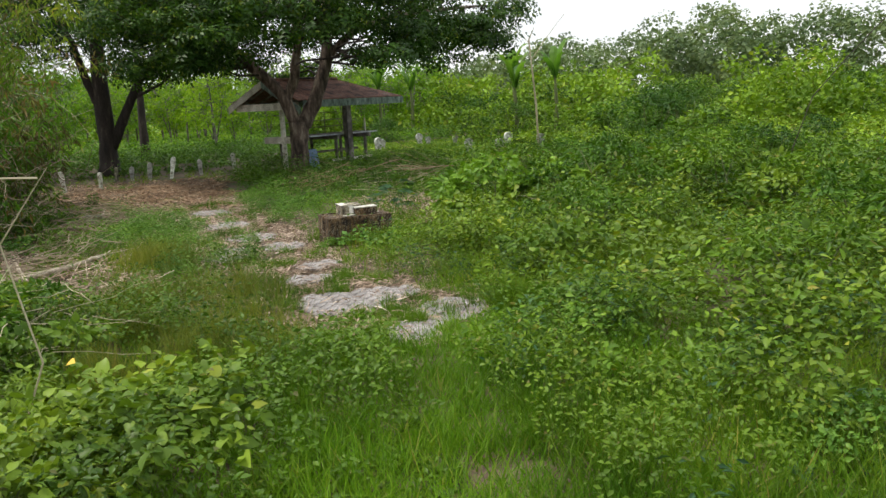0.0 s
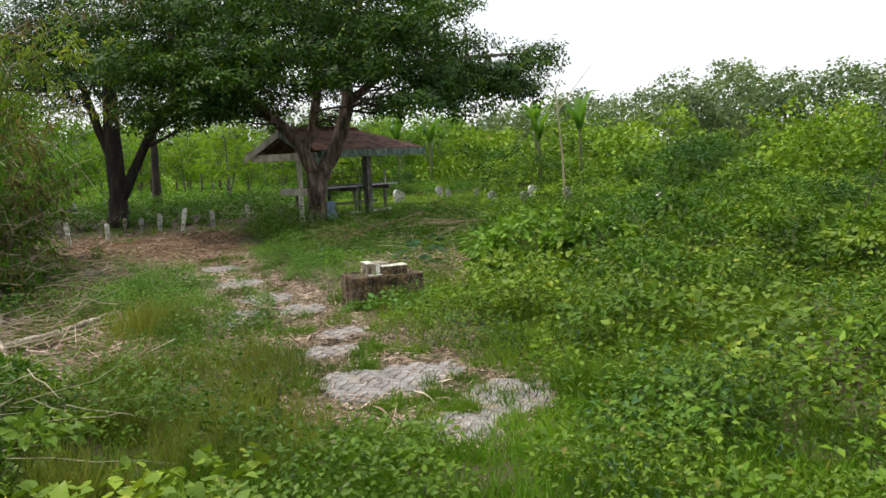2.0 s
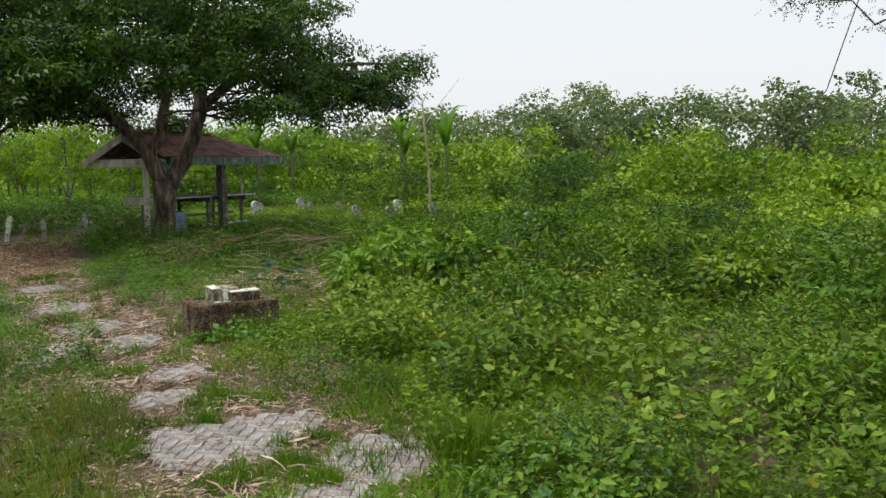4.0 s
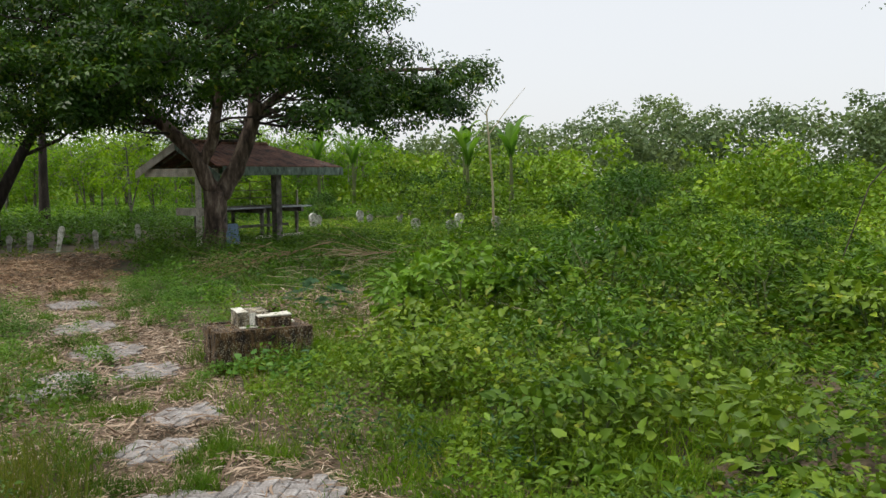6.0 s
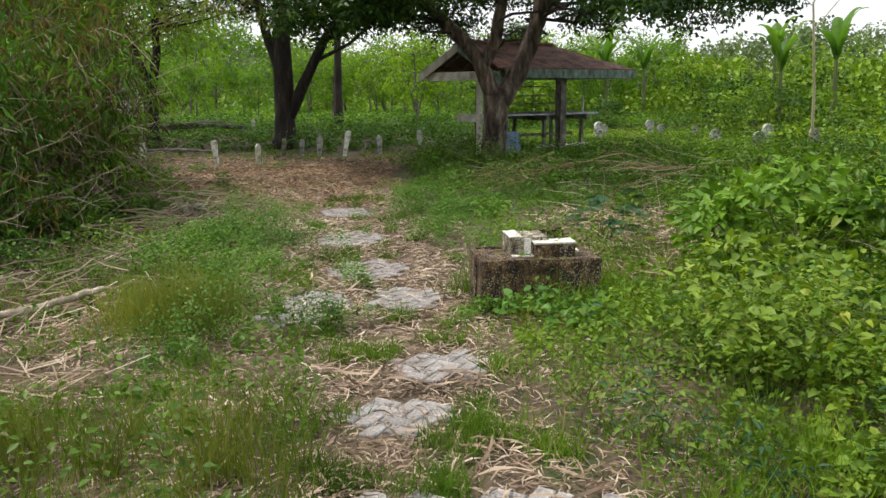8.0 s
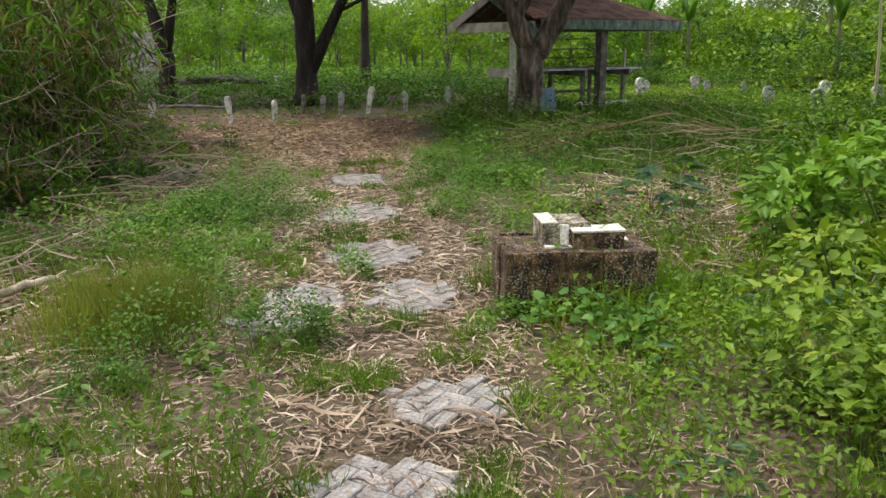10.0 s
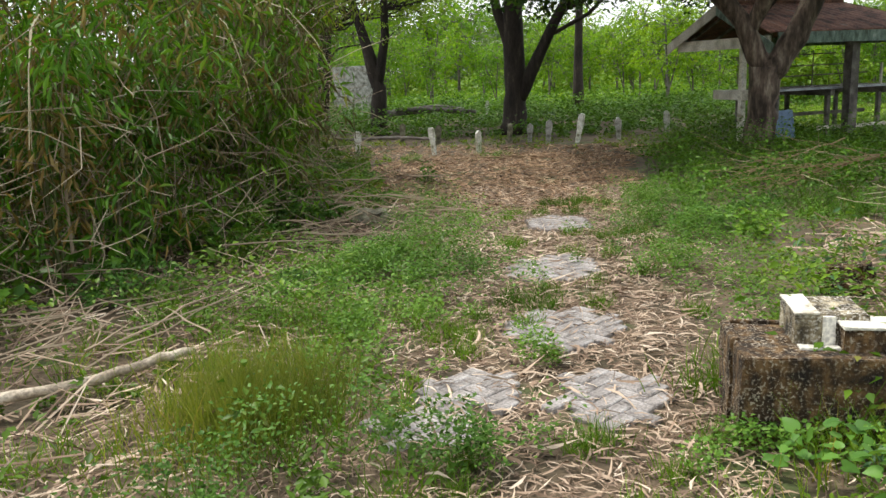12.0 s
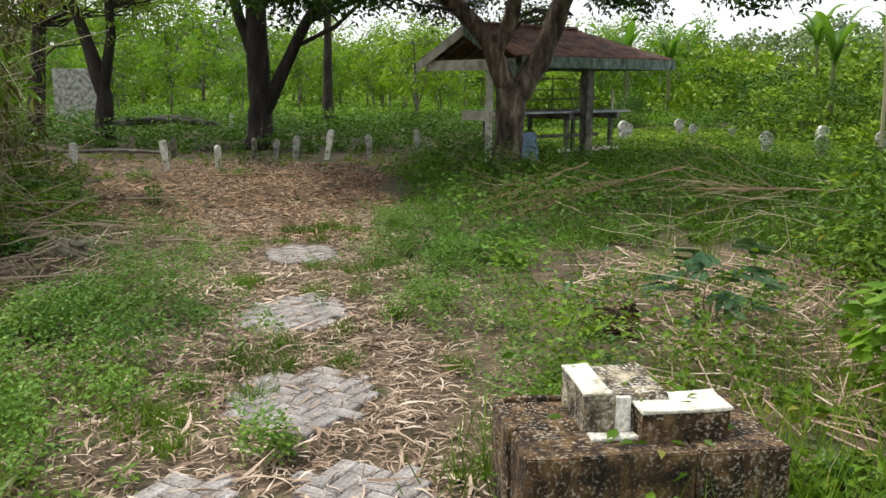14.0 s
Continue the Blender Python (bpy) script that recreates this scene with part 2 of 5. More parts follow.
# ---- builders ----
class Geo:
    """Vertices and faces of one part, gathered piece by piece."""

    def __init__(self):
        self.v, self.f = [], []

    def tube(self, points, radii, sides=6, cap=True):
        pts = [Vector(p) for p in points]
        base = len(self.v)
        ref = Vector((0.3, 0.9, 0.2))
        for i, p in enumerate(pts):
            d = (pts[min(i + 1, len(pts) - 1)] - pts[max(i - 1, 0)]).normalized()
            u = d.cross(ref)
            u = (u if u.length > 0.1 else d.cross(Vector((1, 0, 0)))).normalized()
            w = d.cross(u)
            for k in range(sides):
                a = 2 * math.pi * k / sides
                self.v.append(p + (u * math.cos(a) + w * math.sin(a)) * radii[i])
        for i in range(len(pts) - 1):
            for k in range(sides):
                a, b = base + i * sides + k, base + i * sides + (k + 1) % sides
                self.f.append((a, b, b + sides, a + sides))
        if cap:
            self.f.append(tuple(base + k for k in reversed(range(sides))))
            self.f.append(tuple(base + (len(pts) - 1) * sides + k for k in range(sides)))
        return self

    def box(self, lo, hi, m=None, wear=0.0):
        base = len(self.v)
        for z in (lo[2], hi[2]):
            for x, y in ((lo[0], lo[1]), (hi[0], lo[1]), (hi[0], hi[1]), (lo[0], hi[1])):
                p = Vector((x, y, z)) + Vector([random.uniform(-wear, wear) for _ in range(3)])
                self.v.append(m @ p if m else p)
        for q in ((3, 2, 1, 0), (4, 5, 6, 7), (0, 1, 5, 4), (1, 2, 6, 5), (2, 3, 7, 6), (3, 0, 4, 7)):
            self.f.append(tuple(base + k for k in q))
        return self

    def mesh(self, name, smooth=False):
        me = bpy.data.meshes.new(name)
        me.from_pydata([tuple(p) for p in self.v], [], self.f)
        if smooth:
            me.shade_smooth()
        return me


def part(name, me, material, parent, label=""):
    """One mesh under a thing or a part."""
    if isinstance(me, Geo):
        me = me.mesh(name)
    if not me.materials:
        me.materials.append(material)
    ob = new(name, me)
    ob.parent = parent
    if label:
        ob["label"] = label
    return ob


def worn_block(name, lo, hi, cuts=4, wear=0.006, bevel=0.012):
    """A block of stone with rounded, chipped edges."""
    bm = bmesh.new()
    bmesh.ops.create_cube(bm, size=1)
    size, mid = [b - a for a, b in zip(lo, hi)], [(a + b) / 2 for a, b in zip(lo, hi)]
    for v in bm.verts:
        v.co = Vector([c * s + o for c, s, o in zip(v.co, size, mid)])
    bmesh.ops.bevel(bm, geom=bm.edges[:], offset=bevel * 0.6, segments=2, affect="EDGES")
    bmesh.ops.subdivide_edges(bm, edges=[e for e in bm.edges if e.calc_length() > 0.08], cuts=cuts, use_grid_fill=True)
    for v in bm.verts:
        v.co += noise.noise_vector(v.co * 14) * wear + noise.noise_vector(v.co * 50) * wear * 0.5
    me = bpy.data.meshes.new(name)
    bm.to_mesh(me)
    bm.free()
    return me


# leaf shapes: length 1 along y, the upper side to z
KITE = (np.array([(0, 0, 0), (-0.5, 0.45, 0.1), (0, 1, -0.12), (0.5, 0.45, 0.1)], float), [(0, 3, 2), (0, 2, 1)])
LEAF = (np.array([(0, 0, 0), (-0.42, 0.28, 0.1), (-0.36, 0.6, 0.08), (0, 1, -0.15), (0.36, 0.6, 0.08), (0.42, 0.28, 0.1), (0, 0.45, 0.0)], float),
        [(0, 6, 1), (1, 6, 2), (2, 6, 3), (3, 6, 4), (4, 6, 5), (5, 6, 0)])
HEART = (np.array([(0, 0.08, 0), (-0.28, -0.06, 0.06), (-0.5, 0.2, 0.1), (-0.34, 0.62, 0.05), (0, 1, -0.16), (0.34, 0.62, 0.05), (0.5, 0.2, 0.1), (0.28, -0.06, 0.06), (0, 0.45, -0.01)], float),
         [(0, 8, 1), (1, 8, 2), (2, 8, 3), (3, 8, 4), (4, 8, 5), (5, 8, 6), (6, 8, 7), (7, 8, 0)])
BLADE = (np.array([(-0.5, 0, 0), (0.5, 0, 0), (0.38, 0.5, 0.04), (-0.38, 0.5, 0.04), (0, 0.97, -0.16)], float), [(0, 1, 2, 3), (3, 2, 4)])
STALK = (np.array([(-0.5, 0, 0), (0, 0, 0.025), (0.5, 0, 0), (-0.4, 1, 0.0), (0, 1, 0.02), (0.4, 1, 0.0)], float), [(0, 1, 4, 3), (1, 2, 5, 4)])

CURL = (np.array([(-0.35, 0, 0), (0.35, 0, 0), (0.7, 0.3, 0.05), (1.7, 0.3, 0.02), (0.9, 0.66, 0.04), (1.8, 0.66, 0.07), (0.35, 1, -0.02), (0.6, 1, 0.0)], float), [(0, 1, 3, 2), (2, 3, 5, 4), (4, 5, 7, 6)])


def frond_shape(pairs=5):
    v, f = [], []
    for i in range(pairs):
        y = 0.12 + 0.8 * i / (pairs - 1)
        half = 0.5 * (1 - 0.45 * abs(i / (pairs - 1) - 0.4))
        for s in (-1, 1):
            b = len(v)
            v += [(0, y, 0), (s * half * 0.55, y - 0.02, 0.05), (s * half, y + 0.13, -0.08), (s * half * 0.5, y + 0.15, 0.0)]
            f.append((b, b + 1, b + 2, b + 3) if s > 0 else (b + 3, b + 2, b + 1, b))
    return np.array(v, float), f


FROND = frond_shape(3)


def unit(a):
    return a / np.maximum(np.linalg.norm(a, axis=1, keepdims=True), 1e-9)


def strew(name, shape, place, along, up, length, width):
    """One mesh of many copies of a leaf shape: where, pointing which way, facing which way, how long and wide."""
    tv, tf = shape
    place, along, up = np.asarray(place, float), unit(np.asarray(along, float)), np.asarray(up, float)
    n, k = len(place), len(tv)
    side = unit(np.cross(along, up))
    face = np.cross(side, along)
    length, width = np.broadcast_to(length, n)[:, None, None], np.broadcast_to(width, n)[:, None, None]
    co = place[:, None] + tv[None, :, 0:1] * width * side[:, None] + tv[None, :, 1:2] * length * along[:, None] + tv[None, :, 2:3] * length * face[:, None]
    sizes = np.array([len(q) for q in tf])
    flat = np.concatenate([np.array(q) for q in tf])
    loops = (flat[None] + k * np.arange(n)[:, None]).ravel()
    totals = np.tile(sizes, n)
    me = bpy.data.meshes.new(name)
    me.vertices.add(n * k)
    me.vertices.foreach_set("co", co.astype(np.float32).ravel())
    me.loops.add(len(loops))
    me.loops.foreach_set("vertex_index", loops.astype(np.int32))
    me.polygons.add(len(totals))
    me.polygons.foreach_set("loop_start", np.concatenate([[0], np.cumsum(totals)[:-1]]).astype(np.int32))
    me.update(calc_edges=True)
    return me


rng = np.random.default_rng(5)


def ball(n):
    return unit(rng.normal(size=(n, 3)))


# ---- the lie of the land ----
WAY = np.array([(-0.4, -9.5), (-0.1, -6.5), (0.12, -4), (-0.4, -1.8), (-0.6, -0.3), (-1.0, 1), (-1.3, 3), (-1.6, 5), (-2.3, 7.5), (-2.9, 9.5)])
PATCHES = [(-0.3, -3.15, 0.46, 0.5), (0.14, -2.98, 0.34, 0.36), (0.6, -3.85, 0.4, 0.42), (0.14, -4.4, 0.3, 0.3), (-0.5, -1.9, 0.28, 0.26), (-0.28, -1.15, 0.3, 0.24),
           (-0.56, 0.38, 0.27, 0.37), (-1.24, 0.32, 0.3, 0.26), (-1.36, -0.14, 0.26, 0.18), (-0.98, 1.42, 0.36, 0.42), (-1.28, 2.95, 0.36, 0.46), (-1.58, 4.85, 0.36, 0.4)]


def off_way(x, y):
    """How far a place lies from the middle of the footpath."""
    best = np.full(np.shape(x), 1e9)
    for (ax, ay), (bx, by) in zip(WAY[:-1], WAY[1:]):
        dx, dy = bx - ax, by - ay
        u = np.clip(((x - ax) * dx + (y - ay) * dy) / (dx * dx + dy * dy), 0, 1)
        best = np.minimum(best, np.hypot(x - ax - u * dx, y - ay - u * dy))
    return best


def clearing(x, y):
    return np.hypot((x + 3.5) / 2.3, (y - 9.2) / 2.9)


def lumps(x, y, s=1.0, shift=0.0):
    """Smooth unevenness between 0 and 1."""
    a = np.sin(x * 1.7 * s + shift) * np.cos(y * 1.3 * s - shift) + np.sin(x * 0.7 * s - y * 1.1 * s + 2 * shift) + 0.6 * np.sin(x * 3.1 * s + y * 2.3 * s + shift)
    return np.clip(a / 4.4 + 0.5, 0, 1)


def land(x, y):
    near = np.exp(-(np.hypot(x, y - 3) / 22) ** 4)
    rough = 0.05 * (lumps(x, y, 1.3) - 0.5) + 0.02 * (lumps(x, y, 5, 1) - 0.5)
    flat = np.clip((off_way(x, y) - 0.5) / 0.8, 0.1, 1)
    return near * rough * flat - 0.012


xs = np.concatenate([[-2500, -600, -150, -60, -30, -18], np.arange(-12, 12.01, 0.22), [18, 30, 60, 150, 600, 2500]])
ys = np.concatenate([[-2500, -600, -150, -60, -30, -18], np.arange(-13, 22.01, 0.22), [30, 45, 70, 150, 600, 2500]])
gx, gy = np.meshgrid(xs, ys)
gz = land(gx, gy)
nx = len(xs)
g = Geo()
g.v = list(zip(gx.ravel(), gy.ravel(), gz.ravel()))
g.f = [(j * nx + i, j * nx + i + 1, (j + 1) * nx + i + 1, (j + 1) * nx + i) for j in range(len(ys) - 1) for i in range(nx - 1)]
ground = new("ground", g.mesh("ground", True))
ground.data.materials.append(SOIL)
tagged(ground, "brown earth of an overgrown burial ground", "ground", kind="structure")


def stuff(name, me, material, label, category):
    me.materials.append(material)
    return tagged(new(name, me), label, category, kind="stuff")


def field(n, x0, x1, y0, y1):
    return rng.uniform(x0, x1, n), rng.uniform(y0, y1, n)


def on_land(x, y, lift=0.0):
    return np.stack([x, y, land(x, y) + lift], 1)


# ---- grass, weeds, straw ----
def blades(name, x, y, low, high, wide, material, label, lean=0.5):
    n = len(x)
    a = np.stack([rng.normal(0, lean, n), rng.normal(0, lean, n), np.ones(n)], 1)
    u = rng.normal(size=(n, 3)) * (1, 1, 0.1)
    return stuff(name, strew(name, BLADE, on_land(x, y), a, u, rng.uniform(low, high, n), wide), material, label, "grass")


def tufted(n, tufts, x0, x1, y0, y1, spread, keep):
    """Blades gathered in tufts, where keep() says so."""
    cx, cy = field(tufts * 4, x0, x1, y0, y1)
    ok = keep(cx, cy) > rng.uniform(0, 1, len(cx))
    cx, cy = cx[ok][:tufts], cy[ok][:tufts]
    i = rng.integers(0, len(cx), n)
    return cx[i] + rng.normal(0, spread, n), cy[i] + rng.normal(0, spread, n)


def swell(x, y, shift=5.0):
    """How far the plants rise in mounds, with hollows between them."""
    a = lumps(x, y, 1.35, shift) + 0.55 * lumps(x, y, 2.9, shift + 2) - 0.275
    return 0.38 + 1.75 * np.clip((a - 0.36) / 0.32, 0, 1)


def plants(name, x, y, height, leaves, size, slim, material, label, shape=KITE, spread=0.5, full=0.6):
    """Low leafy plants: leaves in whorls up unseen thin stems, spreading outwards, most of them near the top."""
    n = len(x)
    h = height * rng.uniform(0.6, 1.25, n)
    i = np.repeat(np.arange(n), leaves)
    m = len(i)
    u = rng.uniform(0.06, 1, m) ** full
    ang = rng.uniform(0, 2 * math.pi, m)
    r = spread * h[i] * rng.uniform(0.1, 1, m) * (1.15 - 0.5 * u)
    p = on_land(x[i] + r * np.cos(ang), y[i] + r * np.sin(ang))
    p[:, 2] += u * h[i]
    a = np.stack([np.cos(ang), np.sin(ang), rng.normal(0.15, 0.45, m)], 1)
    up = rng.normal(0, 0.45, (m, 3)) + (0, 0, 1)
    s = size * rng.uniform(0.6, 1.35, m)
    return stuff(name, strew(name, shape, p, a, up, s, s * slim), material, label, "weeds")


def bare(x, y):
    """1 on the trodden footpath and the cleared ground, 0 among the plants."""
    w = 0.48 + 0.42 * np.exp(-((y + 3.6) / 0.85) ** 2) + 0.16 * np.clip((y + 0.8) / 0.6, 0, 1) + 0.35 * (lumps(x, y, 2.1) - 0.5) + 0.25 * np.clip((y - 0) / 4, 0, 1) * (y < 6) - 0.35 * np.clip((-4.6 - y) / 1.0, 0, 1)
    path = np.clip((w - off_way(x, y)) / 0.25 + 0.5, 0, 1) * np.clip((y + 5.0) / 0.5, 0, 1)
    return np.maximum(path, np.clip((1.0 - clearing(x, y)) / 0.12, 0, 1))


def paved(x, y):
    return np.min([np.hypot((x - cx) / rx, (y - cy) / ry) for cx, cy, rx, ry in PATCHES], axis=0) < 0.95


def beside_tomb(x, y):
    """The dry ground behind and beside the tomb."""
    return (x > 0.5) & (x < 2.5 + 0.2 * lumps(x, y, 2)) & (y > 0.75) & (y < 5.2)


x, y = tufted(36000, 1400, -3.8, 2.4, -11, 1.5, 0.07, lambda x, y: (1 - bare(x, y)) * np.where(y < -4.2, 1, np.where(x > 0.8, 0.25, 0.38)))
blades("grass", x, y, 0.1, 0.3, 0.0065, GRASS, "green tufts of grass beside the footpath")
x, y = tufted(30000, 1500, -1.7, 1.8, -11, -4.5, 0.06, lambda x, y: 1 - bare(x, y))
blades("lush_grass", x, y, 0.1, 0.26, 0.0065, LUSH, "lush bright green grass at the path's start")
x, y = tufted(4600, 120, -2.4, -0.7, -5.0, -2.0, 0.045, lambda x, y: (1 - bare(x, y)) * (0.35 + 0.65 * (lumps(x, y, 2.2, 3) > 0.46)))
x, y = np.concatenate([x, rng.normal(-2.15, 0.2, 2600)]), np.concatenate([y, rng.normal(-0.2, 0.25, 2600)])
blades("tall_grass", x, y, 0.14, 0.42, 0.0052, DRYGRASS, "tall half-dry grass with brownish stalks", 0.28)
x, y = tufted(15000, 640, -2.2, 1.2, -6.0, 6.5, 0.055, lambda x, y: bare(x, y) * np.where(y < -0.6, 0.55, 0.15) * (lumps(x, y, 2.6, 1) > np.where(y < -0.2, 0.4, 0.5)) * (1 - 0.85 * paved(x, y)))
blades("path_grass", x, y, 0.04, 0.17, 0.005, GRASS, "short grass growing between the paving blocks")
x, y = tufted(44000, 1700, 1.4, 13, 9.0, 25, 0.17, lambda x, y: 0.8 + 0 * x)
blades("meadow_grass", x, y, 0.06, 0.2, 0.012, LUSH, "long green grass between the grave markers")

def among(n, x0, x1, y0, y1):
    x, y = field(n, x0, x1, y0, y1)
    ok = (bare(x, y) < 0.4) & (off_way(x, y) < 6.4) & (~beside_tomb(x, y) | (rng.uniform(0, 1, len(x)) < 0.45))
    return x[ok], y[ok]


x, y = among(5200, 0.2, 6.8, -10.5, 4)
plants("weeds", x, y, 0.22 * swell(x, y), 24, 0.036, 0.55, WEED, "dense knee-high weeds with small leaves", spread=0.6)
x, y = among(2600, 0.3, 6.8, -10.5, 4)
ok = lumps(x, y, 1.0, 7) > 0.42
plants("weeds", x[ok], y[ok], 0.28 * swell(x[ok], y[ok]), 18, 0.062, 0.5, SHRUB, "dense knee-high weeds with slim leaves", spread=0.6)
x, y = among(900, 0.4, 5, -10, 3)
ok = lumps(x, y, 2.3, 9) > 0.58
plants("weeds", x[ok], y[ok], 0.26 * swell(x[ok], y[ok]), 20, 0.055, 0.32, FEATHER, "pale grey-green sprigs among the weeds")
x, y = among(42000, 0.2, 4.6, -10.5, 2.5)
ok = lumps(x, y, 1.4, 4) > 0.52
blades("wild_grass", x[ok], y[ok], 0.14, 0.42, 0.0055, GRASS, "wild grass standing among the weeds", 0.4)
x, y = rng.normal(1.1, 0.1, 1500), rng.normal(-4.2, 0.14, 1500)
blades("wild_grass", x, y, 0.14, 0.38, 0.007, GRASS, "dense dark green tufts of grass by the paving", 0.3)
x, y = field(4200, -4.4, -0.3, -11, 4)
ok = (bare(x, y) < 0.4) & (rng.uniform(0, 1, len(x)) < np.where(y < -3.0, 1, 0.18))
x, y = x[ok], y[ok]
plants("weeds", x, y, 0.2 * swell(x, y, 3.0), 20, 0.045, 0.6, WEED, "low green weeds among the grass")
x, y = field(2600, 0.9, 6.5, -9.5, 3)
ok = (bare(x, y) < 0.2) & (lumps(x, y, 1.1, 2) > 0.6) & ~beside_tomb(x, y) & (off_way(x, y) > 1.5)
x, y = x[ok], y[ok]
plants("vines", x, y, 0.3 * swell(x, y), 11, 0.06, 0.75, BROAD, "trailing vines with broad heart-shaped leaves", HEART, 0.5, 0.45)
x, y = rng.normal(2.6, 0.5, 90), rng.normal(-3.3, 0.7, 90)
plants("vines", x, y, 0.45, 8, 0.075, 0.8, BROAD, "large pale green vine leaves above the weeds", HEART, 0.5, 0.4)
x, y = field(150, -2.6, -1.3, -7.0, -5.2)
plants("vines", x, y, 0.36, 7, 0.08, 0.85, BROAD, "trailing vines with broad heart-shaped leaves", HEART, 0.5, 0.4)
x, y = np.concatenate([rng.normal(cx, 0.09, 6) for cx in (0.5, 0.72, 0.3)]), np.concatenate([rng.normal(cy, 0.08, 6) for cy in (-0.5, -0.62, -0.35)])
plants("vines", x, y, 0.24, 8, 0.055, 0.85, HERB, "broad-leaved creeper growing in front of the tomb", HEART, 0.5, 0.5)
spots = [(-2.1, 0.9, 0.55, 150), (-1.95, 2.2, 0.6, 170), (-2.5, 3.2, 0.6, 150), (-2.9, 1.5, 0.5, 100), (-2.7, 4.4, 0.55, 110), (-0.35, 3.2, 0.55, 170), (-0.45, 4.9, 0.6, 170), (-0.6, 6.4, 0.6, 150),
         (0.15, -0.25, 0.25, 70), (-0.1, 0.6, 0.2, 35), (0.3, 2.1, 0.4, 90), (-0.95, -0.35, 0.16, 24), (-1.0, 0.75, 0.1, 14), (0.5, 5.2, 0.8, 160), (-1.9, -0.9, 0.3, 40), (-1.08, -0.5, 0.1, 14), (-1.42, -0.45, 0.1, 12), (-2.75, 2.4, 0.35, 90), (-0.27, 4.6, 0.3, 120), (0.0, -0.4, 0.14, 26), (0.3, 1.3, 0.3, 50), (-3.2, 5.6, 0.45, 70), (0.2, 7.9, 0.5, 90), (-0.3, 9.2, 0.5, 80), (1.0, 9.4, 0.7, 110), (0.3, 10.7, 0.6, 110), (1.6, 11.0, 0.6, 90), (-0.9, 11.2, 0.5, 60), (-2.9, 9.6, 0.12, 9), (-4.3, 9.0, 0.12, 8), (-3.6, 11.2, 0.2, 10), (-2.2, 11.6, 0.25, 12), (-4.4, 11.4, 0.3, 14), (-5.2, 10.6, 0.3, 20), (-4.9, 8.0, 0.25, 26)]
sx = np.concatenate([rng.normal(cx, s * 0.55, int(k * 0.9)) for cx, cy, s, k in spots])
sy = np.concatenate([rng.normal(cy, s * 0.65, int(k * 0.9)) for cx, cy, s, k in spots])
ok = lumps(sx, sy, 4.2, 1) > 0.47
sx, sy = sx[ok], sy[ok]
plants("herbs", sx, sy, 0.14 + 0.3 * lumps(sx, sy, 4.5, 2) ** 2, 60, 0.023, 0.65, HERB, "soft bluish-green herbs growing over the path's edge", spread=0.6)
x, y = field(4300, -16, 14, 15.6, 29)
ok = (clearing(x, y) > 1.15) & ((x < 1.5) | (y > 25) | (x > 11.5))
x, y = x[ok], y[ok]
plants("ground_cover", x, y, 0.34 * swell(x, y, 1.0), 20, 0.092, 0.7, COVER, "thick green ground cover under the trees", spread=0.8)
x, y = field(3500, -0.9, 12, 4, 15)
ok = (off_way(x, y) > 1.6) & ~beside_tomb(x, y)
x, y = x[ok], y[ok]
plants("undergrowth", x, y, 0.28 * swell(x, y, 2.0), 21, 0.06, 0.55, COVER, "tangled green undergrowth", spread=0.8)
x, y = tufted(20000, 700, 0.6, 9, 3.8, 13, 0.1, lambda x, y: (off_way(x, y) > 1.7) * (1 - 0.7 * beside_tomb(x, y)))
blades("wild_grass", x, y, 0.14, 0.4, 0.007, GRASS, "wild grass among the tangled undergrowth", 0.5)
x, y = field(1500, -9.5, 0.6, 8, 16)
ok = (clearing(x, y) > 1.05) & ((y < 11.2) | (y > 12.9) | (x > -1.5)) & ((x < -4) | (y > 12)) & ((x < -8) | (rng.uniform(0, 1, len(x)) < np.where(y < 12.5, 0.6, 0.3)))
plants("undergrowth", x[ok], y[ok], 0.1, 18, 0.055, 0.6, WEED, "patchy weeds round the cleared ground", spread=0.7)
x, y = field(1800, 5.4, 18, -7, 9)
plants("undergrowth", x, y, 0.4, 20, 0.1, 0.6, SHRUB, "tangled green undergrowth", spread=0.9)
x, y = field(900, 9, 28, 4, 20)
plants("undergrowth", x, y, 0.6, 20, 0.15, 0.6, FAR, "tangled green undergrowth", spread=1.0)
x, y = field(2000, 1.8, 14, 13, 26)
plants("meadow_weeds", x, y, 0.12, 16, 0.07, 0.6, FAR, "low green weeds between the headstones", spread=1.2)
x, y = field(2300, -28, 8, 27, 58)
plants("ground_cover", x, y, 0.42, 20, 0.17, 0.7, GROVE, "light green ground cover of the grove", spread=1.6)

x, y = field(1500, -50, 24, 50, 96)
plants("far_meadow", x, y, 0.7, 14, 0.5, 0.7, FAR, "green rough meadow beyond the grove", spread=2.4)

x, y = field(4200, -16, 16, -19, 6)
ok = (x < -4.2) | (y < -10.8) | (x > 6.6)
plants("outer_weeds", x[ok], y[ok], 0.36, 16, 0.13, 0.6, COVER, "rough weeds spreading round the overgrown path", spread=1.3)


def scattered(name, x, y, low, high, wide, material, label, tilt=0.12, lift=0.02, shape=STALK):
    n = len(x)
    ang = rng.uniform(0, 2 * math.pi, n)
    a = np.stack([np.cos(ang), np.sin(ang), rng.normal(0, tilt, n)], 1)
    up = rng.normal(0, 0.4, (n, 3)) + (0, 0, 1)
    p = on_land(x, y)
    p[:, 2] += rng.uniform(0.004, lift, n)
    return stuff(name, strew(name, shape, p, a, up, rng.uniform(low, high, n), wide * rng.uniform(0.5, 1.5, n)), material, label, "straw")


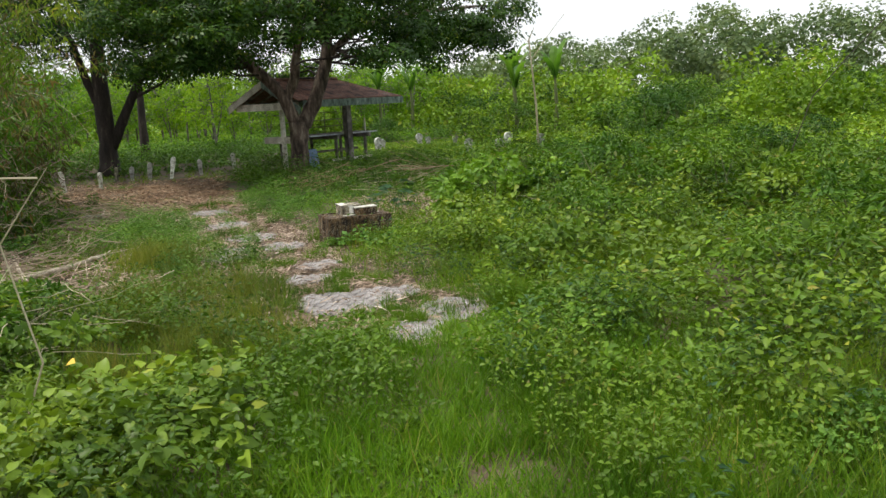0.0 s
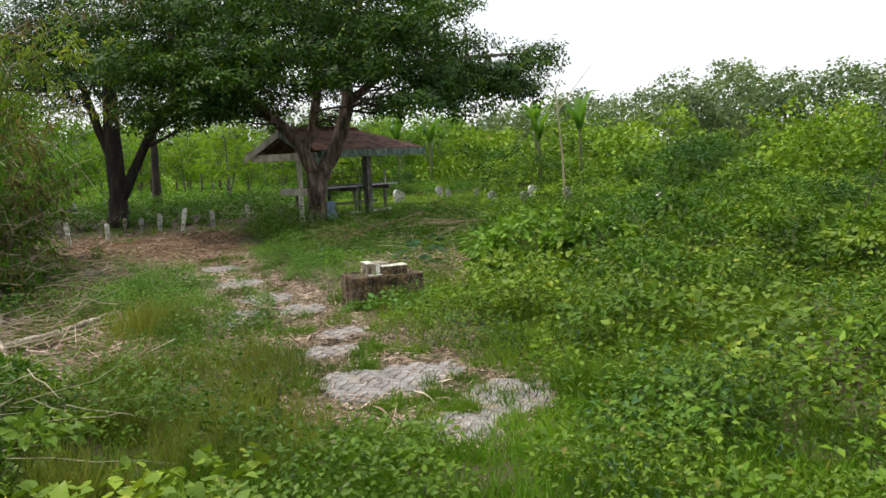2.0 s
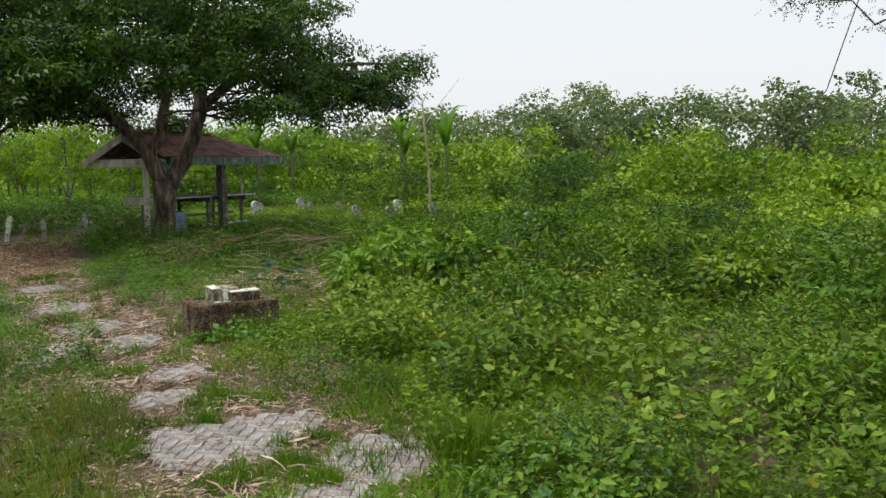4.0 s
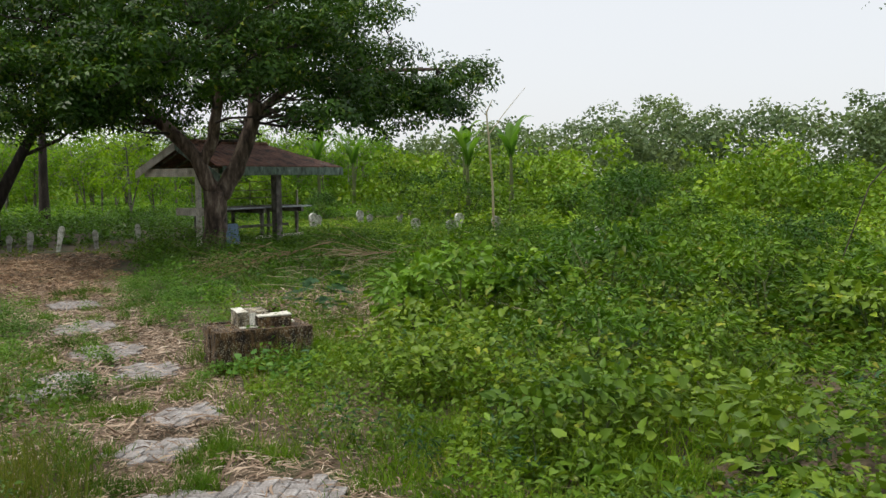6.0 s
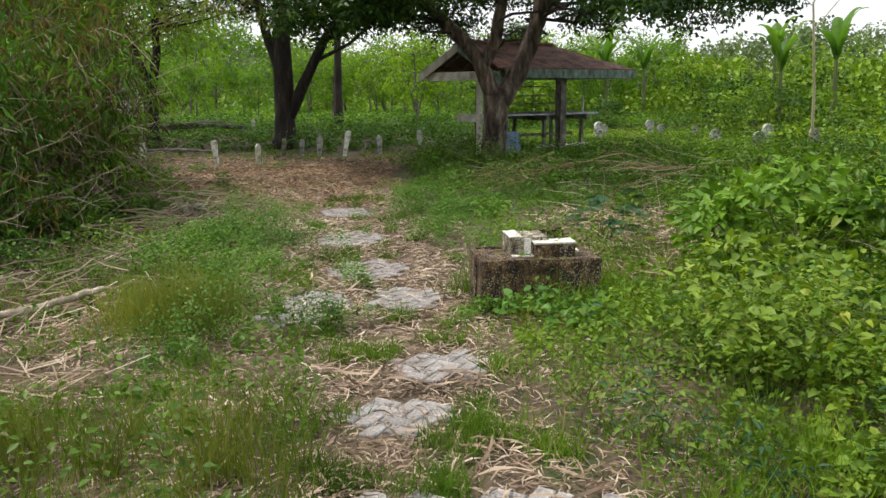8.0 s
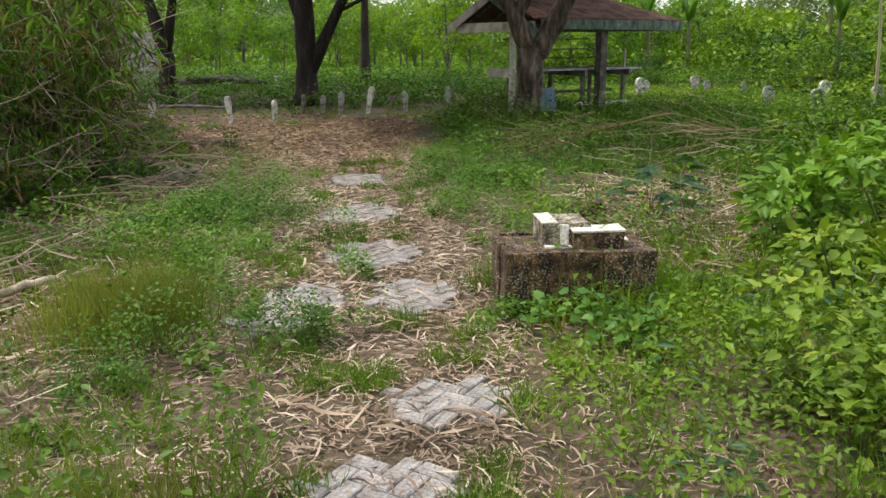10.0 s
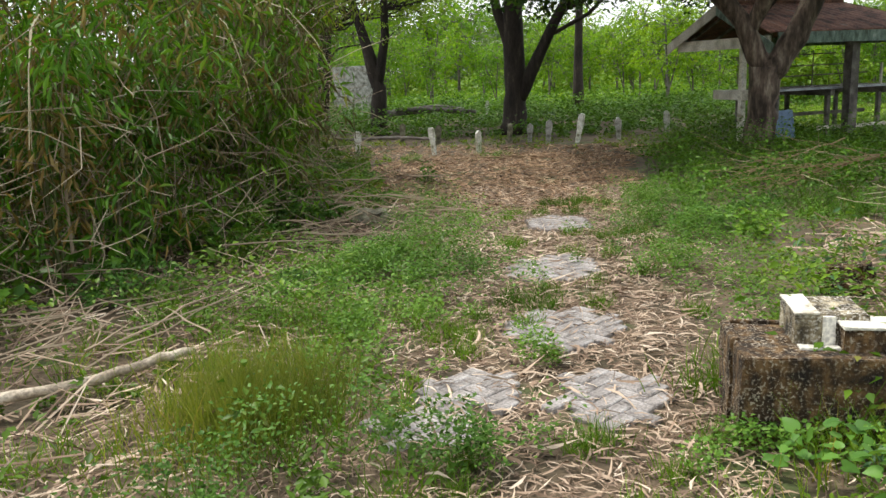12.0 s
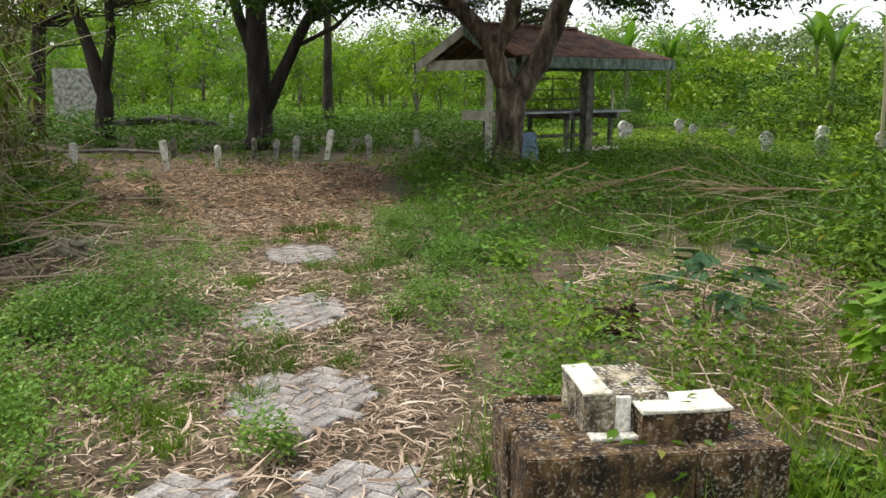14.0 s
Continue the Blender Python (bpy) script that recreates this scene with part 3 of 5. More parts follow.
x, y = field(70000, -3.2, 1.6, -5.4, 7.5)
ok = ((bare(x, y) > 0.3) | ((x < -0.5) & (y > -3.4) & (rng.uniform(0, 1, len(x)) < 0.42)) | ((off_way(x, y) < 1.4) & (y > -4.8) & (rng.uniform(0, 1, len(x)) < 0.5))) & (~paved(x, y) | (rng.uniform(0, 1, len(x)) < 0.36))
scattered("straw", x[ok], y[ok], 0.03, 0.13, 0.0065, STRAW, "pale dry straw and leaf scraps littering the footpath", 0.2, 0.03, CURL)
x, y = field(3000, -2.2, 1.4, -5.2, 4)
ok = (bare(x, y) > 0.3) & (~paved(x, y) | (rng.uniform(0, 1, len(x)) < 0.3))
scattered("cane_scraps", x[ok], y[ok], 0.08, 0.26, 0.012, STRAW, "broad pale scraps of dry cane sheath on the footpath", 0.2, 0.05, CURL)
x, y = field(32000, -8.2, -0.4, 5.5, 13.6)
ok = (clearing(x, y) < 1.08 + 0.3 * (lumps(x, y, 1.6, 2) - 0.5)) | (bare(x, y) > 0.5) | ((y > 11) & (rng.uniform(0, 1, len(x)) < 0.45))
scattered("litter", x[ok], y[ok], 0.03, 0.18, 0.012, LITTER, "reddish-brown dead leaves and stalks on cleared ground", 0.2, 0.04, CURL)
x, y = field(5200, -5, -1.6, -3.5, 6)
ok = (bare(x, y) < 0.5) & (x < -2.3 - 0.15 * y) & (y > -1.8)
scattered("dry_stalks", x[ok], y[ok], 0.1, 0.4, 0.008, STRAW, "dry stalks lying under the bamboo", 0.3, 0.06)
x, y = field(1500, 0.8, 2.9, 1.0, 4.6)
scattered("dry_stalks", x, y, 0.1, 0.4, 0.007, STRAW, "dry stalks lying beside the tomb", 0.3, 0.1)


n = 110
x, y = rng.uniform(1.1, 5.4, n), rng.uniform(2.2, 9.5, n)
a = np.stack([rng.normal(0, 0.25, n), rng.normal(0, 0.25, n), np.ones(n)], 1)
stuff("dry_stalks", strew("dry_stalks", BLADE, on_land(x, y, -0.02), a, rng.normal(size=(n, 3)) * (1, 1, 0.1), rng.uniform(0.45, 0.95, n), 0.005), STRAW, "thin pale upright stalks above the undergrowth", "straw")


# ---- shrubs ----
def shrub_leaves(name, rx, ry, h, n, size, slim, shape=LEAF, lumps_n=16, droop=-0.15):
    """Leaves of a shrub, gathered on uneven rounded clumps, with gaps between them."""
    c = ball(lumps_n) * (0.68, 0.68, 0.55) + (0, 0, 0.45)
    c[:, 2] = np.abs(c[:, 2])
    rad = rng.uniform(0.22, 0.42, lumps_n)
    i = rng.integers(0, lumps_n, n)
    d = ball(n)
    d[:, 2] = np.abs(d[:, 2]) * 0.9 - 0.15
    p = c[i] + d * (rad[i] * rng.uniform(0.6, 1.08, n))[:, None]
    p = p * (rx, ry, h / 1.3)
    p[:, 2] = np.maximum(p[:, 2], 0.03)
    a = d * (1, 1, 0.4) + rng.normal(0, 0.35, (n, 3)) + (0, 0, droop)
    up = d * 1.1 + (0, 0, 0.65) + rng.normal(0, 0.4, (n, 3))
    s = size * rng.uniform(0.55, 1.35, n)
    return strew(name, shape, p, a, up, s, s * slim), c * (rx, ry, h / 1.3)


def stems_to(tips, r=0.008, kink=0.1):
    gg = Geo()
    for t in tips:
        b = Vector((t[0] * 0.15, t[1] * 0.15, -0.03))
        t = Vector(t)
        m = b.lerp(t, 0.5) + Vector([random.uniform(-kink, kink) for _ in range(3)]) * t.length
        gg.tube([b, m, t], [r, r * 0.8, r * 0.4], 4)
    return gg


def shrub(name, rx, ry, h, n, size, slim, material, label, category="shrub", shape=LEAF, group=""):
    ob = new(name)
    me, tips = shrub_leaves("leaves", rx, ry, h, n, size, slim, shape)
    part("foliage", me, material, ob)
    tagged(part("stem_tangle", stems_to(tips, 0.006 + 0.006 * h), STEM, ob), kind="stuff")
    return tagged(ob, label, category, group)


def planted(proto, x, y, turn, scale=1.0):
    ob = copy_thing(proto, pose(x, y, float(land(np.array(x), np.array(y))), 0, 0, turn))
    ob.scale = (scale,) * 3
    return ob


def put(ob, x, y, turn=0.0):
    ob.matrix_basis = pose(x, y, float(land(np.array(x), np.array(y))), 0, 0, turn)
    return ob


# broad-leaved bush beside the tomb
put(shrub("bush", 1.05, 1.0, 1.02, 2600, 0.105, 0.6, BUSH, "rounded bright green bush with broad leaves", "bush", HEART), 2.75, 1.25)
put(shrub("bush", 1.0, 0.9, 0.9, 1500, 0.105, 0.6, BUSH, "rounded bright green bush with broad leaves", "bush", HEART), 4.0, 2.1, 40)
protos = [
    shrub("shrub", 0.7, 0.7, 0.5, 1600, 0.055, 0.5, WEED, "low tangled shrub with small dull leaves", shape=KITE, group="shrubs of the thicket"),
    shrub("shrub", 0.75, 0.7, 0.62, 1000, 0.08, 0.75, BROAD, "leafy vine mound with yellowish-green leaves", "vine", LEAF, group="vines of the thicket"),
    shrub("shrub", 0.9, 0.85, 0.95, 1600, 0.085, 0.42, SHRUB, "waist-high dark green shrub with slim leaves", shape=KITE, group="shrubs of the thicket"),
    shrub("shrub", 0.6, 0.65, 0.42, 1100, 0.055, 0.6, HERB, "low soft bluish-green shrub", shape=KITE, group="shrubs of the thicket"),
]
for ob, (x, y) in zip(protos, [(1.6, -1.2), (2.0, -3.0), (4.6, 0.3), (1.3, -5.0)]):
    put(ob, x, y)
random.seed(11)
sites = []
tries = 0
while len(sites) < 84 and tries < 6000:
    tries += 1
    x, y = random.uniform(0.6, 11), random.uniform(-8.5, 9)
    d = float(off_way(np.array(x), np.array(y)))
    if y > 4.4 and x < 9.3:
        continue
    if d < 1.25 or (1.2 < y < 4.6 and x < 2.2) or (-0.8 < y < 1.6 and x < 1.75) or (y > 4 and x < 2.6) or math.hypot(x - 2.75, y - 1.25) < 1.1:
        continue
    if any(math.hypot(x - a, y - b) < 0.62 for a, b, _ in sites) or (x > 1.2 and y < -7.5 and x < 2):
        continue
    sites.append((x, y, d))
for x, y, d in sites:
    kind = random.choice([0, 0, 3, 1]) if d < 2.6 else random.choice([0, 1, 1, 2, 2])
    planted(protos[kind], x, y, random.uniform(0, 360), random.uniform(0.5, 0.75) if d < 2.6 else random.uniform(0.75, 1.2) if x < 4 or y > 2 else random.uniform(0.9, 1.4))
for x, y, k, s in [(-2.3, -7.0, 1, 0.8), (-2.9, -5.6, 0, 1.0), (-3.4, -4.2, 2, 0.9), (-2.2, -8.6, 1, 0.8), (-3.3, -7.6, 2, 0.9), (-4.3, -2.8, 2, 1.1), (-3.9, -6.2, 1, 1.0), (-4.6, 6.2, 0, 0.9), (-5.2, 7.4, 3, 1.0), (-6.3, 9.8, 0, 1.1), (-4.3, 4.7, 3, 0.9), (-2.6, -4.7, 1, 0.85), (-2.95, -3.7, 2, 0.7), (-2.45, -3.5, 0, 0.8), (-3.3, -4.8, 2, 0.9), (-2.5, -5.5, 0, 0.9), (-3.0, -2.9, 1, 0.75), (-2.3, -6.3, 1, 0.7), (-3.6, -3.4, 2, 0.8), (-3.4, -2.3, 0, 0.9)]:
    planted(protos[k], x, y, random.uniform(0, 360), s)
sapling_bush = shrub("bush", 1.3, 1.3, 2.1, 1350, 0.16, 0.5, FAR, "tall bright green bush of the far thicket", "bush", KITE, "far bushes")
dense_bush = shrub("bush", 1.6, 1.5, 1.5, 1350, 0.16, 0.55, FAR, "spreading green bush of the far thicket", "bush", KITE, "far bushes")
dark_bush = shrub("bush", 1.4, 1.3, 2.0, 1500, 0.145, 0.45, DEEP, "dark green bush of the far thicket", "bush", KITE, "far bushes")
put(sapling_bush, 9.0, 20.5), put(dense_bush, 12.0, 9.5), put(dark_bush, 17.2, 20.0)
planted(dark_bush, 15.0, 17.2, 50, 1.15), planted(dark_bush, 9.6, 19.4, 20, 0.9), planted(sapling_bush, 11.2, 19.6, 80, 0.95), planted(dark_bush, 7.6, 4.6, 130, 0.55), planted(dark_bush, 12.5, 14.0, 0, 1.0), planted(dark_bush, 13.6, 15.2, 110, 1.05), planted(dark_bush, 9.9, 10.6, 40, 0.6), planted(dark_bush, 11.8, 9.4, 75, 0.7), planted(dark_bush, 8.9, 3.2, 10, 0.6), planted(dark_bush, 7.2, 6.4, 200, 0.5)
random.seed(21)
far_sites = []
tries = 0
while len(far_sites) < 84 and tries < 9000:
    tries += 1
    y = random.uniform(5, 46)
    x = random.uniform(5.5 if y < 24 else 1, 10 + y * 1.25)
    if y < 16 and x < 9.5 or y < 24 and x < 8.5:
        continue
    if any(math.hypot(x - a, y - b) < 1.9 for a, b in far_sites):
        continue
    far_sites.append((x, y))
for x, y in far_sites:
    planted(random.choice([sapling_bush, dense_bush, dense_bush, dark_bush]), x, y, random.uniform(0, 360), random.uniform(0.55, 1.2) * (0.65 if y < 15 else 1.0 + 0.006 * y))


# ---- trees ----
def wander(a, b, n=5, bend=0.08):
    a, b = Vector(a), Vector(b)
    off = [Vector([random.uniform(-bend, bend) for _ in range(3)]) * (b - a).length for _ in range(n + 1)]
    return [a.lerp(b, i / n) + off[i] * math.sin(math.pi * i / n) for i in range(n + 1)]


def crown_leaves(name, centres, each, spread, size, slim, shape=FROND, droop=-0.2):
    centres = np.asarray(centres, float)
    n = len(centres) * each
    i = np.repeat(np.arange(len(centres)), each)
    off = ball(n) * rng.uniform(0.15, 1, (n, 1)) ** 0.6 * spread
    p = centres[i] + off
    a = off / np.maximum(np.array(spread), 1e-6) * (1, 1, 0.5) + rng.normal(0, 0.4, (n, 3)) + (0, 0, droop)
    up = rng.normal(0, 0.4, (n, 3)) + (0, 0, 0.6) + off / np.array(spread)
    s = size * rng.uniform(0.6, 1.3, n)
    return strew(name, shape, p, a, up, s, s * slim)


def tree(name, limbs, centres, each, spread, size, slim, bark, leaf, label, shape=FROND, twig=0.035, category="tree"):
    """limbs: polylines with radii, the first one the trunk. Branches run from the limbs to the centres of the leaf clusters."""
    ob = new(name)
    joints = []
    for k, (pts, radii) in enumerate(limbs):
        dense, rr = [], []
        for (a, ra), (b, rb) in zip(zip(pts, radii), zip(pts[1:], radii[1:])):
            for u in (0, 0.34, 0.67):
                dense.append(Vector(a).lerp(Vector(b), u) + Vector([random.uniform(-0.12, 0.12) * ra for _ in range(3)]))
                rr.append((ra + (rb - ra) * u) * random.uniform(0.93, 1.08))
        dense.append(Vector(pts[-1])), rr.append(radii[-1])
        me = Geo().tube(dense, rr, 12).mesh("limb", True)
        limb = part("trunk" if k == 0 else "limb", me, bark, ob)
        joints += [(p, r, limb) for p, r in zip(dense, rr) if p.z > 1.9]
    gg = Geo()
    for c in centres:
        if category == "tree" and shape is FROND:
            gg = Geo()
        c = Vector(c)
        j, r, limb = min(joints, key=lambda q: (q[0] - c).length + (0.8 if q[0].z > c.z else 0))
        pts = wander(j, c, 4, 0.1)
        gg.tube(pts, [min(r * 0.7, twig) * (1 - 0.2 * i) for i in range(5)], 5)
        for _ in range(2):
            m = pts[3]
            gg.tube([m, m.lerp(c, 0.5) + Vector([random.uniform(-0.3, 0.3) for _ in range(3)]), c + Vector([random.uniform(-0.5, 0.5) for _ in range(3)])], [0.012, 0.009, 0.004], 4)
        # branches get the darker bark: crown shade is put into their colour
        if category == "tree" and shape is FROND:
            part("branch", gg, DARK_AND_SHADED_BARK, limb)
    if shape is not FROND:
        tagged(part("twig_tangle", gg, bark, ob), kind="stuff")
    part("crown", crown_leaves("crown", centres, each, spread, size, slim, shape), leaf, ob)
    return tagged(ob, label, category)


def umbrella(mid, radius, low, high, n, seed, hole=0.25):
    """Centres of leaf clusters of a wide flat-bottomed crown."""
    r = random.Random(seed)
    out = []
    while len(out) < n:
        a, d = r.uniform(0, 2 * math.pi), radius * math.sqrt(r.uniform(hole, 1))
        top = low + (high - low) * math.sqrt(max(0.0, 1 - (d / radius) ** 2))
        z = low + (top - low) * r.uniform(0, 1) ** 0.8 + 0.25 * math.sin(3 * a) + 0.2 * math.sin(7 * a + 1)
        k = 1 + 0.12 * math.sin(4 * a + 1) + 0.1 * math.sin(9 * a)
        out.append((mid[0] + d * k * math.cos(a), mid[1] + d * k * math.sin(a), z))
    return out


random.seed(31)
tree("shade_tree", [
    ([(0.7, 11.6, -0.1), (0.72, 11.6, 0.15), (0.74, 11.6, 0.8), (0.78, 11.6, 1.45)], [0.4, 0.27, 0.22, 0.28]),
    ([(0.74, 11.6, 1.35), (0.4, 11.6, 2.2), (-0.3, 11.6, 2.95), (-1.3, 11.7, 3.9), (-2.6, 12.0, 5.0)], [0.18, 0.145, 0.14, 0.12, 0.06]),
    ([(0.82, 11.6, 1.3), (1.14, 11.6, 1.75), (1.42, 11.6, 2.35), (1.66, 11.65, 3.0), (1.7, 11.8, 4.2), (2.2, 12.0, 5.8)], [0.22, 0.19, 0.175, 0.165, 0.14, 0.07]),
    ([(0.5, 11.6, 2.0), (0.75, 11.5, 2.6), (0.9, 11.2, 3.6), (0.6, 10.6, 4.9)], [0.12, 0.13, 0.1, 0.05]),
    ([(1.5, 11.65, 3.0), (2.6, 11.9, 3.9), (4.4, 12.2, 4.3), (6.2, 12.1, 4.4)], [0.12, 0.1, 0.07, 0.03]),
], umbrella((0.7, 11.9), 4.6, 3.0, 8.0, 175, 3, 0.06) + [(5.9 + random.uniform(-0.6, 0.4), 12 + random.uniform(-0.8, 0.8), random.uniform(3.4, 4.9)) for _ in range(7)] + [(7.0 + random.uniform(-0.3, 0.3), 12 + random.uniform(-0.4, 0.4), random.uniform(3.6, 4.5)) for _ in range(3)],
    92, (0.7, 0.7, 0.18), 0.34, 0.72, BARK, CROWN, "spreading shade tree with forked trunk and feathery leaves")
tree("dark_tree", [
    ([(-4.75, 17, -0.1), (-4.75, 17, 0.3), (-4.7, 17, 1.0), (-4.72, 17, 2.2), (-4.68, 17, 4.2), (-4.6, 17, 6.4)], [0.4, 0.3, 0.27, 0.26, 0.2, 0.08]),
    ([(-4.62, 17, 0.9), (-4.2, 17, 1.7), (-3.55, 17, 2.9), (-2.8, 17, 4.0), (-2.0, 17.1, 5.0)], [0.19, 0.16, 0.13, 0.11, 0.06]),
    ([(-4.75, 17, 2.0), (-5.1, 17, 2.9), (-5.4, 17, 4.2), (-6.2, 17, 5.6)], [0.14, 0.12, 0.1, 0.05]),
    ([(-3.55, 17, 2.9), (-2.6, 17, 3.3), (-1.6, 17.1, 3.75), (-0.8, 17.2, 4.0)], [0.07, 0.06, 0.045, 0.02]),
    ([(-3.9, 17, 2.3), (-2.9, 17, 2.8), (-2.0, 17, 3.6), (-1.4, 17, 4.2)], [0.05, 0.045, 0.035, 0.02]),
], umbrella((-4.2, 17), 4.1, 4.1, 8.6, 100, 5, 0.05), 70, (0.75, 0.75, 0.35), 0.33, 0.66, DARK_AND_SHADED_BARK, CROWN, "dark-barked tree with leaning side limb behind the grave markers")
tree("slender_tree", [([(-4.3, 25, -0.1), (-4.28, 25, 2.0), (-4.2, 25, 5.5)], [0.2, 0.15, 0.1])],
     umbrella((-4.2, 25), 2.2, 4.8, 7, 26, 7, 0.05), 40, (0.7, 0.7, 0.4), 0.3, 0.55, DARK_AND_SHADED_BARK, CROWN, "slender straight tree standing in the grove")
tree("leaning_tree", [
    ([(-8.65, 17.6, -0.1), (-8.6, 17.6, 1.2), (-8.9, 17.6, 2.4), (-9.6, 17.6, 4.6)], [0.24, 0.2, 0.15, 0.07]),
    ([(-8.65, 17.6, 1.2), (-8.35, 17.6, 2.6), (-8.3, 17.6, 4.6)], [0.15, 0.12, 0.06])],
    umbrella((-8.8, 17.6), 3.2, 3.6, 6.5, 60, 9, 0.05), 48, (0.75, 0.75, 0.4), 0.24, 0.45, DARK_AND_SHADED_BARK, WILLOWY, "forked leaning tree beside the bamboo")
tree("leaning_tree", [([(-10.8, 18.5, -0.1), (-10.6, 18.5, 2.0), (-10.2, 18.5, 4.6)], [0.24, 0.2, 0.1])],
     umbrella((-10.4, 18.5), 3.0, 3.0, 6.2, 50, 12, 0.05), 48, (0.75, 0.75, 0.4), 0.24, 0.45, DARK_AND_SHADED_BARK, WILLOWY, "leafy tree at the edge of the bamboo")
tree("roadside_tree", [([(11.6, 0.3, -0.1), (11.6, 0.3, 2.0), (11.3, 0.3, 4.0), (10.8, 0.4, 6.5)], [0.26, 0.2, 0.16, 0.08]),
                       ([(11.4, 0.3, 3.2), (10.4, 0.4, 4.2), (9.2, 0.5, 4.5)], [0.09, 0.07, 0.03])],
     umbrella((11.4, 0.4), 2.6, 4.2, 7.2, 40, 15, 0.1), 40, (0.6, 0.6, 0.4), 0.2, 0.6, BARK, CROWN, "leafy tree standing among the shrubs")
liana = tagged(new("vine_stem", Geo().tube([(9.9, 0.5, 4.4), (9.2, 0.5, 2.8), (8.5, 0.5, 2.2), (7.86, 0.5, 1.6), (7.3, 0.5, 0.3)], [0.009] * 5, 5).mesh("vine_stem")), "thin dark dangling vine stem from a tree", "vine")
liana.data.materials.append(DARK_AND_SHADED_BARK)

# grove of young trees
random.seed(41)
grove_protos = []
for k in range(3):
    limbs = [([(0, 0, -0.1), (random.uniform(-0.1, 0.1), 0, 1.2), (random.uniform(-0.2, 0.2), random.uniform(-0.2, 0.2), 2.6)], [0.05, 0.04, 0.02]),
             ([(0, 0, 0.4), (0.25, 0.1, 1.3), (0.5, 0.2, 2.3)], [0.03, 0.025, 0.012])]
    grove_protos.append(tagged(tree("young_tree", limbs, [(random.uniform(-0.9, 0.9), random.uniform(-0.9, 0.9), random.uniform(1.1, 3.4)) for _ in range(26)], 44, (0.42, 0.42, 0.36), 0.17, 0.5, GREYWOOD, GROVE, "thin young tree with light green leaves", KITE, 0.015), group="young trees of the grove"))
grove_sites = []
tries = 0
while len(grove_sites) < 52 and tries < 5000:
    tries += 1
    y = random.uniform(27, 48)
    x = random.uniform(-6 - y * 0.5, 5 + y * 0.1)
    if any(math.hypot(x - a, y - b) < 1.5 for a, b in grove_sites):
        continue
    grove_sites.append((x, y))
for ob, (x, y) in zip(grove_protos, grove_sites):
    put(ob, x, y)
for x, y in grove_sites[3:]:
    planted(random.choice(grove_protos), x, y, random.uniform(0, 360), random.uniform(0.75, 1.15))

for x, y, k, sc in [(-17, 40, 0, 1.7), (-13.2, 36, 1, 1.6), (-21, 44, 2, 2.0), (-10.4, 43, 0, 1.5), (-24, 39, 1, 1.9), (-7.8, 46, 2, 1.5), (-15, 47, 1, 2.0), (0.5, 40, 0, 1.35), (2.6, 37, 1, 1.25), (4.4, 43, 2, 1.5), (6.2, 38, 0, 1.3), (8.3, 42, 1, 1.45), (10.2, 37, 2, 1.25), (-2.2, 44, 1, 1.4), (3.4, 33, 2, 1.05), (8.9, 33, 0, 1.1), (12.4, 41, 0, 1.4), (-4.6, 41, 2, 1.3)]:
    planted(grove_protos[k], x, y, 70 * k + 10 * x, sc)

# woods in the distance, their haze carried by the leaf colour
cs = []
for _ in range(250):
    b = rng.uniform(-0.5, 0.98)
    d = rng.uniform(92, 128)
    top = (4.2 + 5.2 * np.clip((b - 0.3) / 0.2, 0, 1) + 3.6 * np.clip((-0.12 - b) / 0.2, 0, 1) + rng.uniform(-1.5, 1.6)) * d / 100
    wide = rng.uniform(2.0, 4.2)
    for q in ball(8):
        cs.append((d * math.sin(b) + q[0] * wide, d * math.cos(b) + q[1] * wide, max(0.5, top * (0.56 + 0.44 * q[2]))))
stuff("far_woods", crown_leaves("far_woods", cs, 58, (1.6, 1.6, 1.15), 0.52, 0.85, KITE, 0.0), HAZED_LEAF, "hazy wooded rise in the distance", "woods")

cs = []
for _ in range(170):
    b = rng.uniform(-0.65, 1.2)
    d = rng.uniform(24, 54)
    if b < 0.14 and d < 47 or b < 0.45 and d < 30:
        continue
    wide, tall = rng.uniform(0.9, 2.5), rng.uniform(0.7, 3.4) * (0.8 + 0.006 * d)
    for q in ball(9):
        cs.append((d * math.sin(b) + q[0] * wide, d * math.cos(b) + q[1] * wide, abs(q[2]) * tall))
stuff("far_thicket", crown_leaves("far_thicket", cs, 62, (0.75, 0.75, 0.5), 0.24, 0.65, KITE, 0.0), FAR, "bright green bushes covering the far ground", "thicket")

